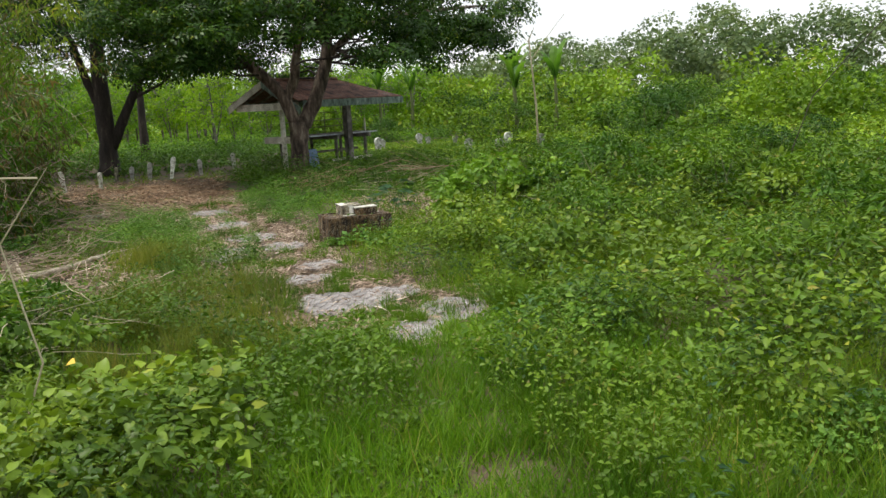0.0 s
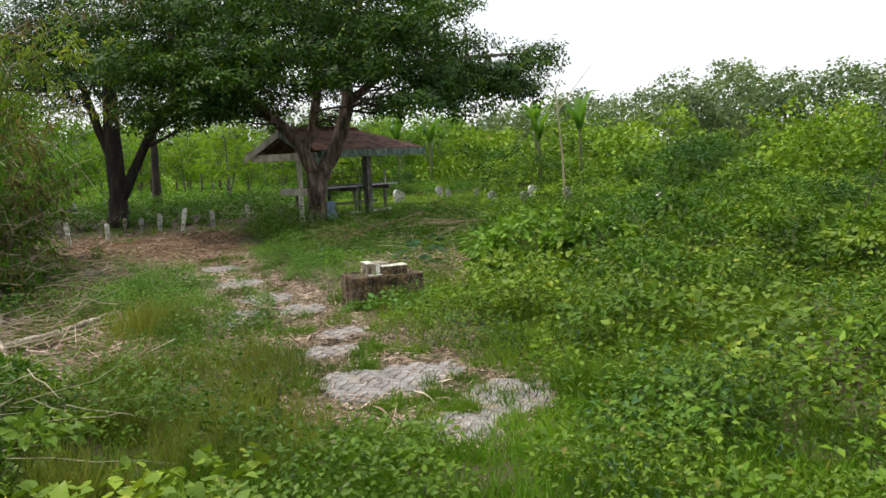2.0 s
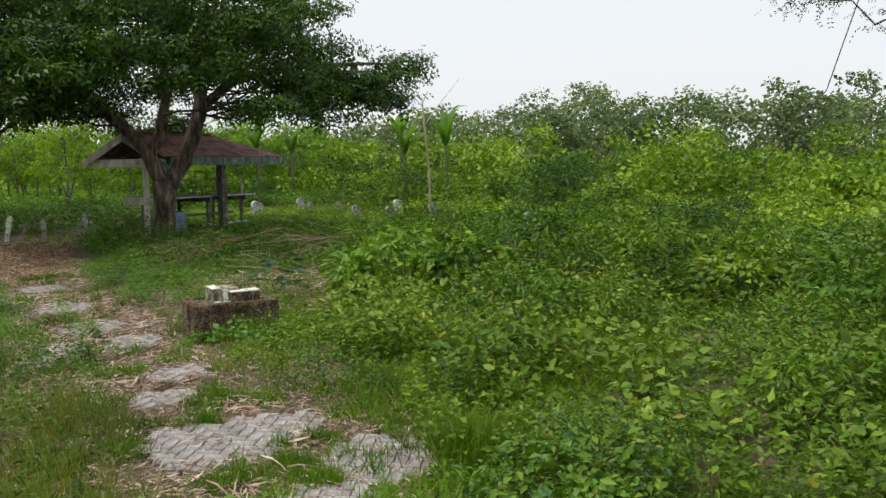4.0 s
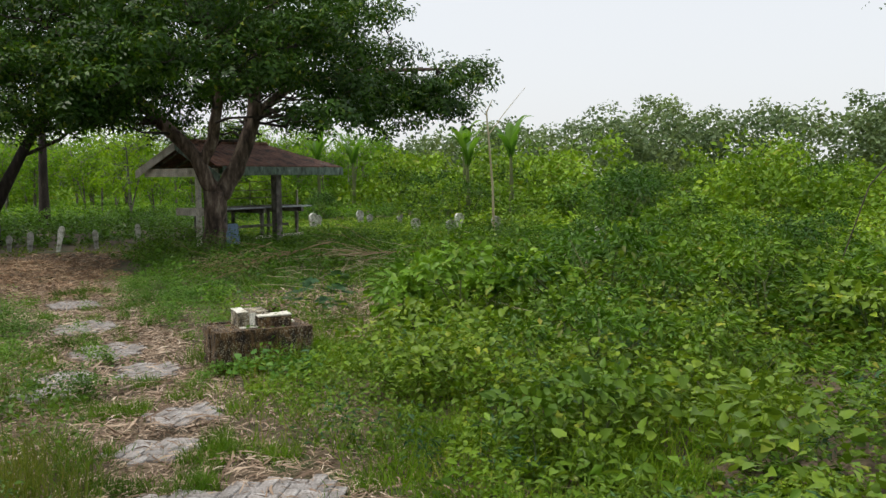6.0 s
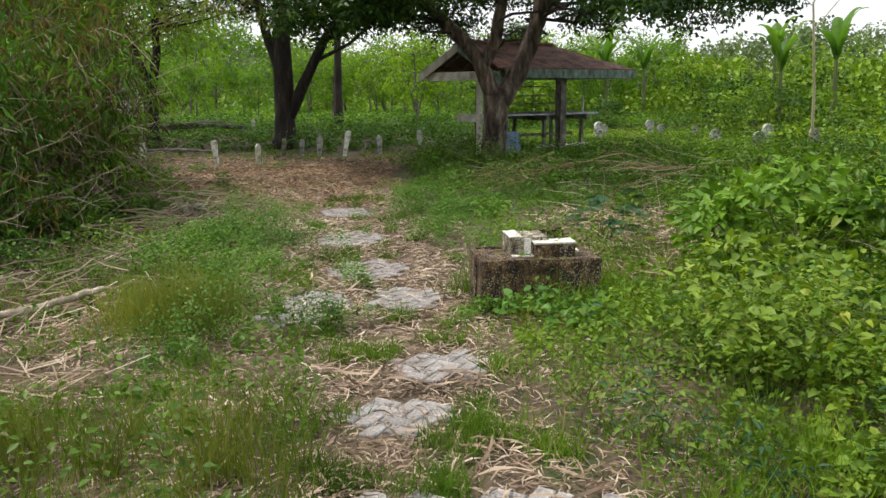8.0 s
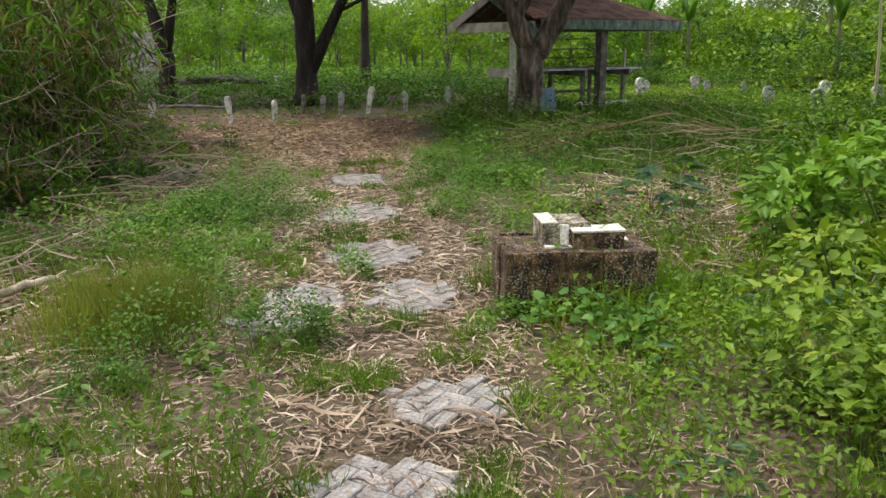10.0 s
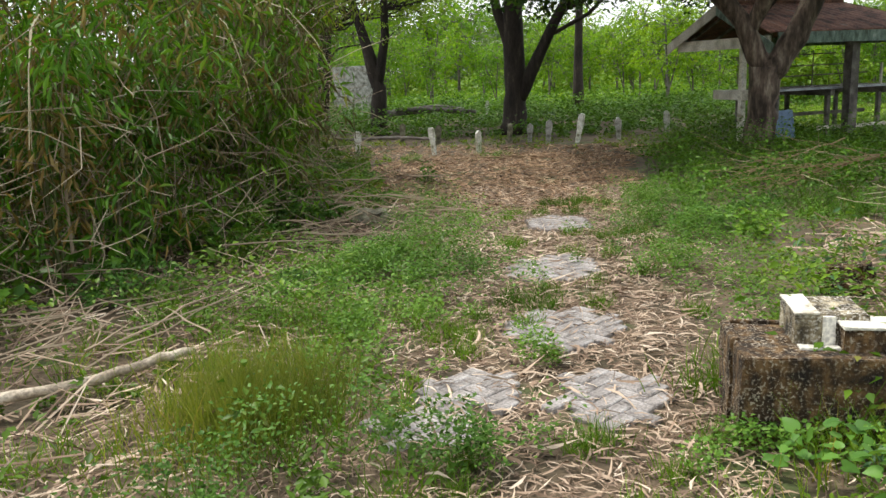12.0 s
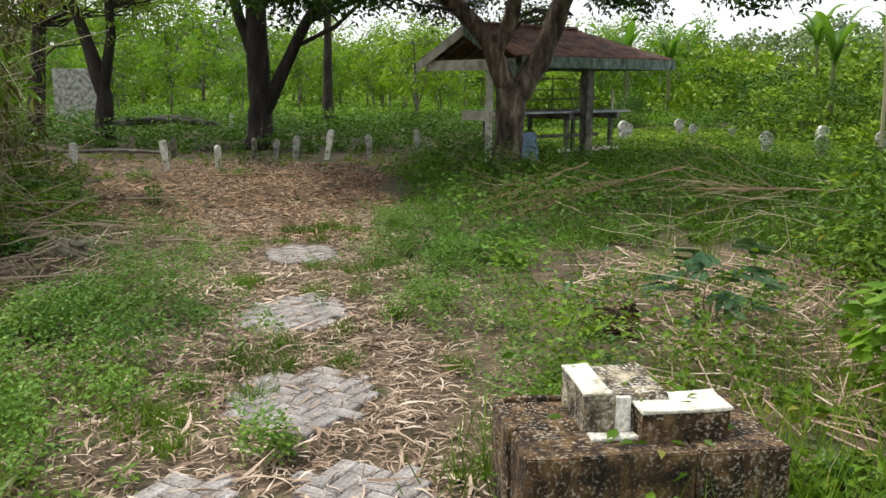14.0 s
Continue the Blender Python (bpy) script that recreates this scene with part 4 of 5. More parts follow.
# ---- bamboo thicket ----
def bamboo(x, y, culms, height, reach, leaves, seed, toward=(0.6, -0.3), leaf=None):
    random.seed(seed)
    ob = new("bamboo_clump")
    ob.matrix_basis = pose(x, y, 0)
    dry = Geo()
    tips = []
    for k in range(culms):
        a, r = random.uniform(0, 2 * math.pi), random.uniform(0, 0.7)
        b = Vector((r * math.cos(a), r * math.sin(a), -0.03))
        d = Vector((math.cos(a) + toward[0], math.sin(a) + toward[1], 0)) * reach * random.uniform(0.2, 1)
        h = height * random.uniform(0.5, 1)
        pts = [b + d * (u ** 2.2) + Vector((0, 0, h * (u - 0.28 * u ** 3))) for u in (0, 0.25, 0.5, 0.75, 1)]
        part("culm", Geo().tube(pts, [0.016, 0.014, 0.011, 0.008, 0.003], 5), TWIG if k % 2 else STEM, ob)
        tips += [pts[1].lerp(pts[2], random.random()), pts[2].lerp(pts[3], random.random()), pts[3], pts[4], pts[3].lerp(pts[4], 0.5)]
    for _ in range(culms * 4):
        a, r = random.uniform(0, 2 * math.pi), random.uniform(0.3, 1.25)
        tips.append(Vector((r * math.cos(a), r * math.sin(a), random.uniform(0.1, height * 0.5))))
    for _ in range(7):
        a = random.uniform(-2.2, 1.2)
        p = Vector((random.uniform(-0.5, 0.7), random.uniform(-0.7, 0.7), height * random.uniform(0.3, 0.7)))
        d = Vector((math.cos(a), math.sin(a), 0)) * random.uniform(0.7, 1.7)
        spray = [p + d * u + Vector((0, 0, 0.7 * u - 1.5 * u * u)) for u in (0, 0.25, 0.5, 0.75, 1)]
        for q in spray:
            q.z = max(q.z, 0.05)
        part("cane", Geo().tube(spray, [0.006, 0.0055, 0.005, 0.004, 0.002], 4), PALE_TWIG, ob, "pale dry arching cane")
    for _ in range(culms * 11):
        a, r = random.uniform(0, 2 * math.pi), random.uniform(0.2, 1.5)
        p = Vector((r * math.cos(a), r * math.sin(a), random.uniform(0.02, height * 0.45)))
        d = Vector((random.uniform(-1, 1), random.uniform(-1, 1), random.uniform(-0.7, 0.7))).normalized() * random.uniform(0.4, 1.3)
        q = p + d
        q.z = max(q.z, 0.03)
        dry.tube([p, p.lerp(q, 0.5) + Vector([random.uniform(-0.1, 0.1) for _ in range(3)]), q], [0.005, 0.004, 0.002], 4)
    tagged(part("cane_tangle", dry, TWIG, ob, "dry tangled brown canes"), kind="stuff")
    random.shuffle(tips)
    cut = len(tips) // 3
    part("dry_foliage", crown_leaves("dry_foliage", [tuple(t) for t in tips[:cut]], leaves, (0.28, 0.28, 0.34), 0.15, 0.12, KITE, -0.9), DRYLEAF, ob, "withered brown leaves")
    part("foliage", crown_leaves("leaves", [tuple(t) for t in tips[cut:]], leaves, (0.27, 0.27, 0.25), 0.15, 0.17, KITE, -0.6), leaf or BAMBOO, ob)
    return tagged(ob, "tangled bamboo clump with green leaves and dry canes", "bamboo", "bamboo thicket")


bamboo(-5.3, 2.2, 34, 3.4, 0.9, 22, 1)
bamboo(-5.0, 4.2, 34, 3.6, 0.9, 24, 2)
bamboo(-6.3, 6.2, 38, 6.6, 1.9, 26, 3, (0.7, -0.1))
bamboo(-8.0, 9.0, 34, 6.6, 1.2, 26, 4)
bamboo(-5.9, 0.2, 30, 3.2, 0.9, 22, 5)
bamboo(-7.4, 4.4, 34, 6.8, 1.3, 28, 6)
bamboo(-8.6, 10.8, 32, 6.6, 1.4, 28, 7)
bamboo(-7.2, 8.4, 36, 7.2, 2.1, 40, 9, (1.5, -0.1), WILLOWY)
bamboo(-9.8, 13.6, 26, 4.6, 1.2, 26, 8)

# ---- gazebo: u runs along the eave, v along the gable ----
GZ = Matrix.Translation((1.0, 12.6, 0)) @ Matrix.Rotation(math.atan2(0.59, 0.81), 4, "Z")
gazebo = new("gazebo")
gazebo.matrix_basis = GZ
L_, W_, EAVE, RIDGE = 4.22, 2.97, 2.04, 2.63


def sheet(corners, thick=0.03, name="sheet"):
    """A flat roof plane with thickness and low corrugations."""
    gg = Geo()
    a, b, c, d = [Vector(p) for p in corners]
    n = 36
    for lift in (0, -thick):
        for j in range(2):
            for i in range(n + 1):
                p = (a.lerp(b, i / n) if j == 0 else d.lerp(c, i / n))
                gg.v.append(p + Vector((0, 0, lift + (0.012 if i % 2 else 0))))
    s = n + 1
    for i in range(n):
        gg.f.append((i, i + 1, s + i + 1, s + i))
        gg.f.append((2 * s + i + 1, 2 * s + i, 3 * s + i, 3 * s + i + 1))
        gg.f.append((i + 1, i, 2 * s + i, 2 * s + i + 1))
        gg.f.append((s + i, s + i + 1, 3 * s + i + 1, 3 * s + i))
    gg.f.append((0, s, 3 * s, 2 * s))
    gg.f.append((n, 2 * s + n, 3 * s + n, s + n))
    return gg


part("roof", sheet([(-0.15, 0, EAVE), (L_, 0, EAVE), (L_ - 1.4, W_ / 2, RIDGE), (0, W_ / 2, RIDGE)]), RUST, gazebo, "rusty corrugated roof slope")
part("roof", sheet([(L_, W_, EAVE), (-0.15, W_, EAVE), (0, W_ / 2, RIDGE), (L_ - 1.4, W_ / 2, RIDGE)]), RUST, gazebo, "rusty corrugated roof slope")
part("roof", sheet([(L_, 0, EAVE), (L_, W_, EAVE), (L_ - 1.4, W_ / 2 + 0.02, RIDGE), (L_ - 1.4, W_ / 2 - 0.02, RIDGE)]), RUST, gazebo, "rusty corrugated hip end")
part("ridge_cap", Geo().tube([(-0.1, W_ / 2, RIDGE + 0.02), (L_ - 1.4, W_ / 2, RIDGE + 0.02)], [0.06, 0.06], 6), RUST, gazebo)
part("fascia", Geo().box((0.02, -0.03, EAVE - 0.22), (L_, 0.0, EAVE - 0.02)), FASCIA, gazebo, "weathered green eave board")
part("fascia", Geo().box((0.02, W_, EAVE - 0.22), (L_, W_ + 0.03, EAVE - 0.02)), FASCIA, gazebo, "weathered green eave board")
part("fascia", Geo().box((L_, 0, EAVE - 0.22), (L_ + 0.03, W_, EAVE - 0.02)), FASCIA, gazebo, "weathered green eave board")
for s, low in ((1, 0.0), (-1, 0.22)):
    gg = Geo()
    a = Vector((-0.18, W_ / 2, RIDGE + 0.0))
    b = Vector((-0.18, W_ / 2 + s * (W_ / 2 + 0.12), EAVE - 0.1 - low * 0.5))
    for p in (a, b):
        for dx in (0, 0.03):
            for dz in (-0.2, 0.0):
                gg.v.append(p + Vector((dx, 0, dz)))
    gg.f = [(0, 1, 5, 4), (2, 6, 7, 3), (1, 3, 7, 5), (0, 4, 6, 2), (0, 2, 3, 1), (4, 5, 7, 6)]
    part("barge_board", gg, PALEBOARD if s > 0 else FASCIA, gazebo, "weathered board along the gable")
part("tie_beam", Geo().box((-0.06, 0.15, EAVE - 0.26), (0.02, W_ - 0.1, EAVE - 0.06)), PALEBOARD, gazebo, "pale tie beam across the gable")
for i in range(7):
    u = 0.25 + i * 0.6
    part("rafter", Geo().tube([(u, 0.05, EAVE - 0.06), (min(u, L_ - 1.45), W_ / 2, RIDGE - 0.07), (u, W_ - 0.05, EAVE - 0.06)], [0.03] * 3, 4), GREYWOOD, gazebo)
inv = GZ.inverted()
for (x, y), r, mat, lab in [((0.5, 13.65), 0.05, LIME, "white-painted square post"), ((2.46, 14.1), 0.09, GREYWOOD, "thick dark timber post"), ((1.05, 15.5), 0.07, GREYWOOD, "")]:
    p = inv @ Vector((x, y, 0))
    part("post", Geo().box((p.x - r, p.y - r, -0.05), (p.x + r, p.y + r, EAVE + 0.05), wear=0.012), mat, gazebo, lab)
for i in range(7):
    v = 0.5 + i * 0.19
    part("plank", Geo().box((0.3, v, 0.96 + 0.004 * (i % 3)), (3.5 - 0.3 * (i % 2), v + 0.165, 1.0 + 0.004 * (i % 3)), wear=0.004), TIN if i == 0 else GREYWOOD, gazebo, "pale worn edge plank" if i == 0 else "")
for u in (0.35, 1.7, 3.05):
    part("bearer", Geo().box((u, 0.45, 0.84), (u + 0.09, 1.85, 0.96), wear=0.005), GREYWOOD, gazebo)
for u in (0.55, 1.75, 3.0):
    for v in (0.58, 1.68):
        part("leg", Geo().box((u, v, -0.05), (u + 0.07, v + 0.07, 0.86), wear=0.006), GREYWOOD, gazebo)
part("crossbar", Geo().box((1.5, 0.52, 0.2), (3.2, 0.56, 0.27), wear=0.006), PALEBOARD, gazebo, "pale low crossbar")
part("crossbar", Geo().box((0.5, 1.0, 0.45), (3.1, 1.05, 0.52), wear=0.006), GREYWOOD, gazebo)
part("cross_board", Geo().box((0.16, 0.75, 0.82), (0.2, 1.95, 1.0), wear=0.008), PALEBOARD, gazebo, "pale nailed cross board")
for v, z in ((0.9, 1.1), (1.4, 1.28), (1.75, 1.5)):
    part("rail", Geo().tube([(0.4, v, z + 0.12), (3.0, v, z + 0.14)], [0.014, 0.014], 5), GREYWOOD, gazebo)
for u in (0.5, 1.3, 2.2, 3.0):
    part("baluster", Geo().tube([(u, 1.5, 0.98), (u, 1.5, 1.7)], [0.013, 0.013], 5), GREYWOOD, gazebo)
part("white_stake", Geo().box((3.05, 0.6, 0.98), (3.09, 0.64, 1.42)), PALEBOARD, gazebo)
tagged(gazebo, "old open timber gazebo with rusty hipped roof and raised plank platform", "gazebo")
p = GZ @ Vector((0.75, 0.5, 0))
tin = tagged(new("blue_sheet", worn_block("blue_sheet", (-0.22, -0.01, 0), (0.22, 0.01, 0.62), 3, 0.012, 0.003)), "blue sheet leaning under the gazebo platform", "sheet")
tin.data.materials.append(BLUE)
tin.matrix_basis = Matrix.Translation(p) @ pose(0, 0, 0, -12, 0, 36)

# ---- grave markers ----
def stake(h, w, t, top, seed):
    """A flat wooden or cement grave marker: narrow foot, wider shoulder, pointed or rounded head."""
    random.seed(seed)
    prof = [(0.34, 0.0), (0.36, 0.45), (0.5, 0.62), (0.5, 0.86), (0.3 if top == "point" else 0.42, 0.95), (0.08 if top == "point" else 0.22, 1.0)]
    out = [(-a * w, z * h) for a, z in prof] + [(a * w, z * h) for a, z in reversed(prof)]
    bm = bmesh.new()
    f = bm.faces.new([bm.verts.new((x, -t / 2, z - (0.06 if z == 0 else 0))) for x, z in out])
    ext = bmesh.ops.extrude_face_region(bm, geom=[f])
    for v in ext["geom"]:
        if isinstance(v, bmesh.types.BMVert):
            v.co.y += t
    bmesh.ops.recalc_face_normals(bm, faces=bm.faces[:])
    bmesh.ops.bevel(bm, geom=[e for e in bm.edges if e.calc_length() > t * 1.5], offset=t * 0.18, segments=1, affect="EDGES")
    for v in bm.verts:
        v.co += noise.noise_vector(v.co * 9 + Vector((seed, 0, 0))) * 0.006
    me = bpy.data.meshes.new("grave_marker")
    bm.to_mesh(me)
    bm.free()
    return me


MARKS = [(-7.57, 12.5, 0.3, "point", GREYSTONE, 20, -3, "short weathered grey"), (-6.66, 11.5, 0.47, "round", STAINED, 30, 2, "whitewashed"), (-6.95, 14.8, 0.42, "point", GREYSTONE, 10, 4, "weathered grey"),
         (-5.24, 12.0, 0.48, "round", STAINED, -20, -9, "tilted whitewashed"), (-5.9, 14.3, 0.4, "point", GREYSTONE, 15, 3, "weathered grey"), (-4.42, 12.3, 0.4, "point", STAINED, 60, 0, "narrow whitewashed"),
         (-4.25, 14.3, 0.38, "point", GREYSTONE, 70, 2, "narrow weathered grey"), (-3.86, 14.6, 0.36, "point", HEADSTONE, 5, 2, "stained grey"), (-3.31, 13.8, 0.46, "point", HEADSTONE, 20, 5, "stained grey"), (-2.75, 14.2, 0.55, "round", STAINED, -10, 11, "tilted whitewashed"),
         (-1.93, 14.75, 0.42, "point", HEADSTONE, 12, -3, "stained grey"), (-0.94, 15.3, 0.52, "round", STAINED, 0, -3, "whitewashed"), (-8.9, 21.5, 0.5, "round", STAINED, 0, 0, "whitewashed"), (-7.1, 23.4, 0.55, "round", STAINED, 0, 0, "whitewashed")]
for k, (x, y, h, top, mat, turn, tilt, word) in enumerate(MARKS):
    ob = new("grave_marker", stake(h * 1.12, 0.14, 0.06, top, k))
    ob.data.materials.append(mat)
    ob.matrix_basis = pose(x, y, float(land(np.array(x), np.array(y))), random.uniform(-4, 4), tilt, turn)
    tagged(ob, word + " " + ("pointed" if top == "point" else "round-headed") + " grave marker standing in the ground", "grave marker", "row of grave markers")


def ring_stone(r, t):
    """A headstone whose round head is a raised ring round a sunken face."""
    bm = bmesh.new()
    n = 20
    rings = [[], [], [], []]
    for i in range(n):
        a = 2 * math.pi * i / n
        c, s = math.cos(a), math.sin(a) * 1.12
        for k, (q, yy) in enumerate(((1, t / 2), (1, -t / 2), (0.62, -t / 2), (0.55, -t / 2 + 0.035))):
            rings[k].append(bm.verts.new((c * r * q, yy, s * r * q + r * 1.1 + 0.18)))
    for k in range(3):
        for i in range(n):
            bm.faces.new((rings[k][i], rings[k][(i + 1) % n], rings[k + 1][(i + 1) % n], rings[k + 1][i]))
    bm.faces.new(rings[0]), bm.faces.new(rings[3])
    me = bmesh.ops.create_cube(bm, size=1)
    for v in me["verts"]:
        v.co = Vector((v.co.x * r * 1.3, v.co.y * t * 1.3, v.co.z * 0.34 + 0.12))
    bmesh.ops.recalc_face_normals(bm, faces=bm.faces[:])
    out = bpy.data.meshes.new("headstone")
    bm.to_mesh(out)
    bm.free()
    return out


stone_mesh = ring_stone(0.19, 0.12)
for k, (x, y, s, turn, mat) in enumerate([(4.55, 20.6, 0.85, 20, HEADSTONE), (4.95, 21.6, 0.65, -10, HEADSTONE), (6.85, 23.2, 0.78, 5, HEADSTONE), (6.9, 22.0, 0.6, 0, HEADSTONE), (8.0, 21.8, 0.55, 0, SLATE),
                                          (6.93, 16.31, 0.8, -8, HEADSTONE), (9.0, 18.2, 0.88, 10, HEADSTONE), (7.6, 15.0, 0.8, 0, SLATE), (9.7, 16.6, 0.8, 0, SLATE), (9.3, 9.6, 0.9, 0, HEADSTONE)]):
    ob = new("headstone", stone_mesh if mat is HEADSTONE else stone_mesh.copy())
    if not ob.data.materials:
        ob.data.materials.append(mat)
    ob.matrix_basis = pose(x, y, 0.03, random.uniform(-6, 6), random.uniform(-6, 6), turn) @ Matrix.Scale(s, 4)
    tagged(ob, ("stained white" if mat is HEADSTONE else "blue-grey") + " headstone with a round ringed head in grass", "headstone", "round headstones")

# ---- the tomb ----
TB = pose(0, 0, 0, 0, 0, 7.5)
tomb = new("tomb")
tomb.matrix_basis = TB
part("base_block", worn_block("base_block", (0, -0.012, -0.08), (0.56, 0.2, 0.378), 5, 0.009, 0.008), MOSSY, tomb, "moss-stained dark concrete base")
part("base_block", worn_block("base_block", (0.03, 0.204, -0.08), (0.56, 0.47, 0.374), 4, 0.01, 0.012), MOSSY, tomb, "moss-stained dark concrete base")
part("side_slab", worn_block("side_slab", (-0.012, 0.205, -0.08), (0.027, 0.495, 0.388), 4, 0.009, 0.007), MOSSY, tomb, "upright mossy edge slab")
part("back_slab", worn_block("back_slab", (0.03, 0.474, -0.08), (0.56, 0.5, 0.388), 4, 0.009, 0.006), MOSSY, tomb, "upright mossy edge slab")
part("base_block", worn_block("base_block", (0.567, -0.008, -0.08), (0.885, 0.48, 0.374), 5, 0.009, 0.01), MOSSY, tomb, "moss-stained dark concrete base")
part("head_block", worn_block("head_block", (0.24, 0.17, 0.362), (0.53, 0.46, 0.51), 4, 0.005, 0.009), SPECKLED, tomb, "lichen-spotted whitewashed upper block")
part("white_cap", worn_block("white_cap", (0.237, 0.167, 0.508), (0.335, 0.463, 0.517), 3, 0.0035, 0.003), LIME, tomb, "whitewashed strip")
part("white_strip", worn_block("white_strip", (0.345, 0.155, 0.376), (0.395, 0.169, 0.506), 3, 0.003, 0.003), LIME, tomb, "whitewashed strip")
part("front_block", worn_block("front_block", (0.41, 0.085, 0.372), (0.71, 0.24, 0.475), 4, 0.005, 0.009), MOSSY, tomb, "mossy concrete front block")
part("white_cap", worn_block("white_cap", (0.404, 0.08, 0.473), (0.718, 0.245, 0.485), 3, 0.005, 0.004), LIME, tomb, "whitewashed block top")
part("white_slab", worn_block("white_slab", (0.245, 0.1, 0.372), (0.405, 0.152, 0.387), 3, 0.004, 0.003), LIME, tomb, "whitewashed ledge")
part("white_slab", worn_block("white_slab", (0.7, 0.25, 0.37), (0.79, 0.33, 0.387), 3, 0.004, 0.003), LIME, tomb, "whitewashed ledge")
tagged(tomb, "low moss-stained concrete tomb with whitewashed blocks on top", "tomb")
rock = tagged(new("stone", worn_block("stone", (0.62, 2.5, -0.05), (0.95, 2.75, 0.18), 3, 0.04, 0.05)), "mossy stone half hidden by herbs", "stone")
rock.data.materials.append(MOSSY)
rock = tagged(new("stone", worn_block("stone", (-3.75, 4.55, -0.05), (-3.4, 4.8, 0.14), 3, 0.05, 0.05)), "pale rough stone beside dry branches", "stone")
rock.data.materials.append(GREYSTONE)

put(shrub("sapling", 0.16, 0.14, 0.42, 70, 0.075, 0.6, SHRUB, "small dark-leaved sapling on the cleared ground", "sapling"), -4.0, 7.9)
for x, y, k, sc in [(-4.3, 1.6, 3, 0.8), (-4.2, 2.9, 2, 0.6), (-4.4, 4.0, 3, 0.9), (-5.0, 5.6, 2, 0.7), (-4.6, 0.3, 0, 0.8), (-5.6, 7.6, 2, 0.7), (-3.9, 5.6, 3, 0.6), (-2.9, 1.9, 3, 0.5), (-2.6, 2.9, 3, 0.5), (-0.15, 4.7, 3, 0.62), (0.35, 5.6, 3, 0.6)]:
    planted(protos[k], x, y, random.uniform(0, 360), sc)

# feathery seedling behind the tomb
seedling = new("seedling")
put(seedling, 1.4, 2.65)
fp, fa = [], []
for k in range(9):
    a = k * 2.4
    for j in range(5):
        fp.append((0.12 * math.cos(a) * (1 + j * 0.35), 0.12 * math.sin(a) * (1 + j * 0.35), 0.2 + 0.045 * k + 0.035 * j - 0.012 * j * j))
        fa.append((math.cos(a + 0.5 * (j % 3 - 1)), math.sin(a + 0.5 * (j % 3 - 1)), -0.15))
part("fronds", strew("fronds", frond_shape(9), fp, fa, np.tile((0, 0, 1.0), (len(fp), 1)) + rng.normal(0, 0.15, (len(fp), 3)), 0.17, 0.12), FEATHER, seedling)
part("stem", stems_to([(0.1 * math.cos(k * 2.4), 0.1 * math.sin(k * 2.4), 0.27 + 0.02 * k) for k in range(9)], 0.006), STEM, seedling)
tagged(seedling, "bluish feathery-leaved seedling growing behind the tomb", "seedling")

wall = tagged(new("burial_vault", worn_block("burial_vault", (-13.4, 25, -0.1), (-12.0, 26.2, 1.95), 4, 0.02, 0.04)), "grey weathered concrete burial vault under trees", "vault")
wall.data.materials.append(HEADSTONE)

# ---- dead wood ----
def sticks(name, mid, spread, n, length, radius, material, label, heading=None, lift=0.3, seed=1):
    random.seed(seed)
    ob = new(name)
    for _ in range(n):
        p = Vector((mid[0] + random.gauss(0, spread[0]), mid[1] + random.gauss(0, spread[1]), random.uniform(0.02, lift)))
        a = random.gauss(heading, 0.35) if heading is not None else random.uniform(0, 2 * math.pi)
        q = p + Vector((math.cos(a), math.sin(a), random.uniform(-0.2, 0.22))) * length * random.uniform(0.4, 1.2)
        q.z = max(q.z, 0.03)
        part("stick", Geo().tube(wander(p, q, 4, 0.03), [radius, radius * 0.9, radius * 0.75, radius * 0.5, radius * 0.25], 4), material, ob)
    return tagged(ob, label, "branches")



def cut_branch(butt, fork, spread, n, seed, label):
    """A felled leafless branch: one stem from the butt to the fork, then many thin twigs fanning out to the ground."""
    random.seed(seed)
    ob = new("fallen_branch")
    butt, fork = Vector(butt), Vector(fork)
    along = (fork - butt).normalized()
    side = along.cross(Vector((0, 0, 1))).normalized()
    part("stem", Geo().tube(wander(butt, fork, 6, 0.02), [0.011, 0.0105, 0.01, 0.009, 0.008, 0.006, 0.004], 6), REDTWIG, ob)
    for _ in range(n):
        p = butt.lerp(fork, random.uniform(0.35, 0.95))
        q = p + (along + side * random.gauss(0, spread) + Vector((0, 0, random.gauss(0.06, 0.24)))) * random.uniform(0.5, 1.5)
        q.z = max(q.z, 0.04)
        twig_pts = wander(p, q, 5, 0.035)
        part("twig", Geo().tube(twig_pts, [0.004, 0.0038, 0.0034, 0.003, 0.002, 0.001], 4), REDTWIG, ob)
        m = twig_pts[3]
        part("twig", Geo().tube([m, m + (q - m) * 0.6 + Vector([random.uniform(-0.16, 0.16) for _ in range(3)])], [0.0025, 0.001], 4), REDTWIG, ob)
    return tagged(ob, label, "branch")


cut_branch((2.45, 7.0, 0.6), (0.9, 6.5, 0.3), 0.3, 42, 2, "felled reddish-brown branch with bare fanned twigs")
cut_branch((3.9, 6.2, 0.45), (2.5, 6.6, 0.4), 0.34, 22, 12, "felled bare branch lying over the undergrowth")
cut_branch((1.6, 8.6, 0.5), (0.5, 7.4, 0.25), 0.3, 24, 13, "felled reddish-brown branch with bare fanned twigs")
sticks("brush_pile", (2.6, 6.0), (1.1, 1.2), 60, 1.1, 0.003, PALE_TWIG, "dry pale vine stems lying over the weeds", None, 0.55, 3)
sticks("brush_pile", (4.0, 3.5), (1.6, 1.4), 50, 1.1, 0.003, PALE_TWIG, "dry pale vine stems lying over the weeds", None, 0.7, 4)
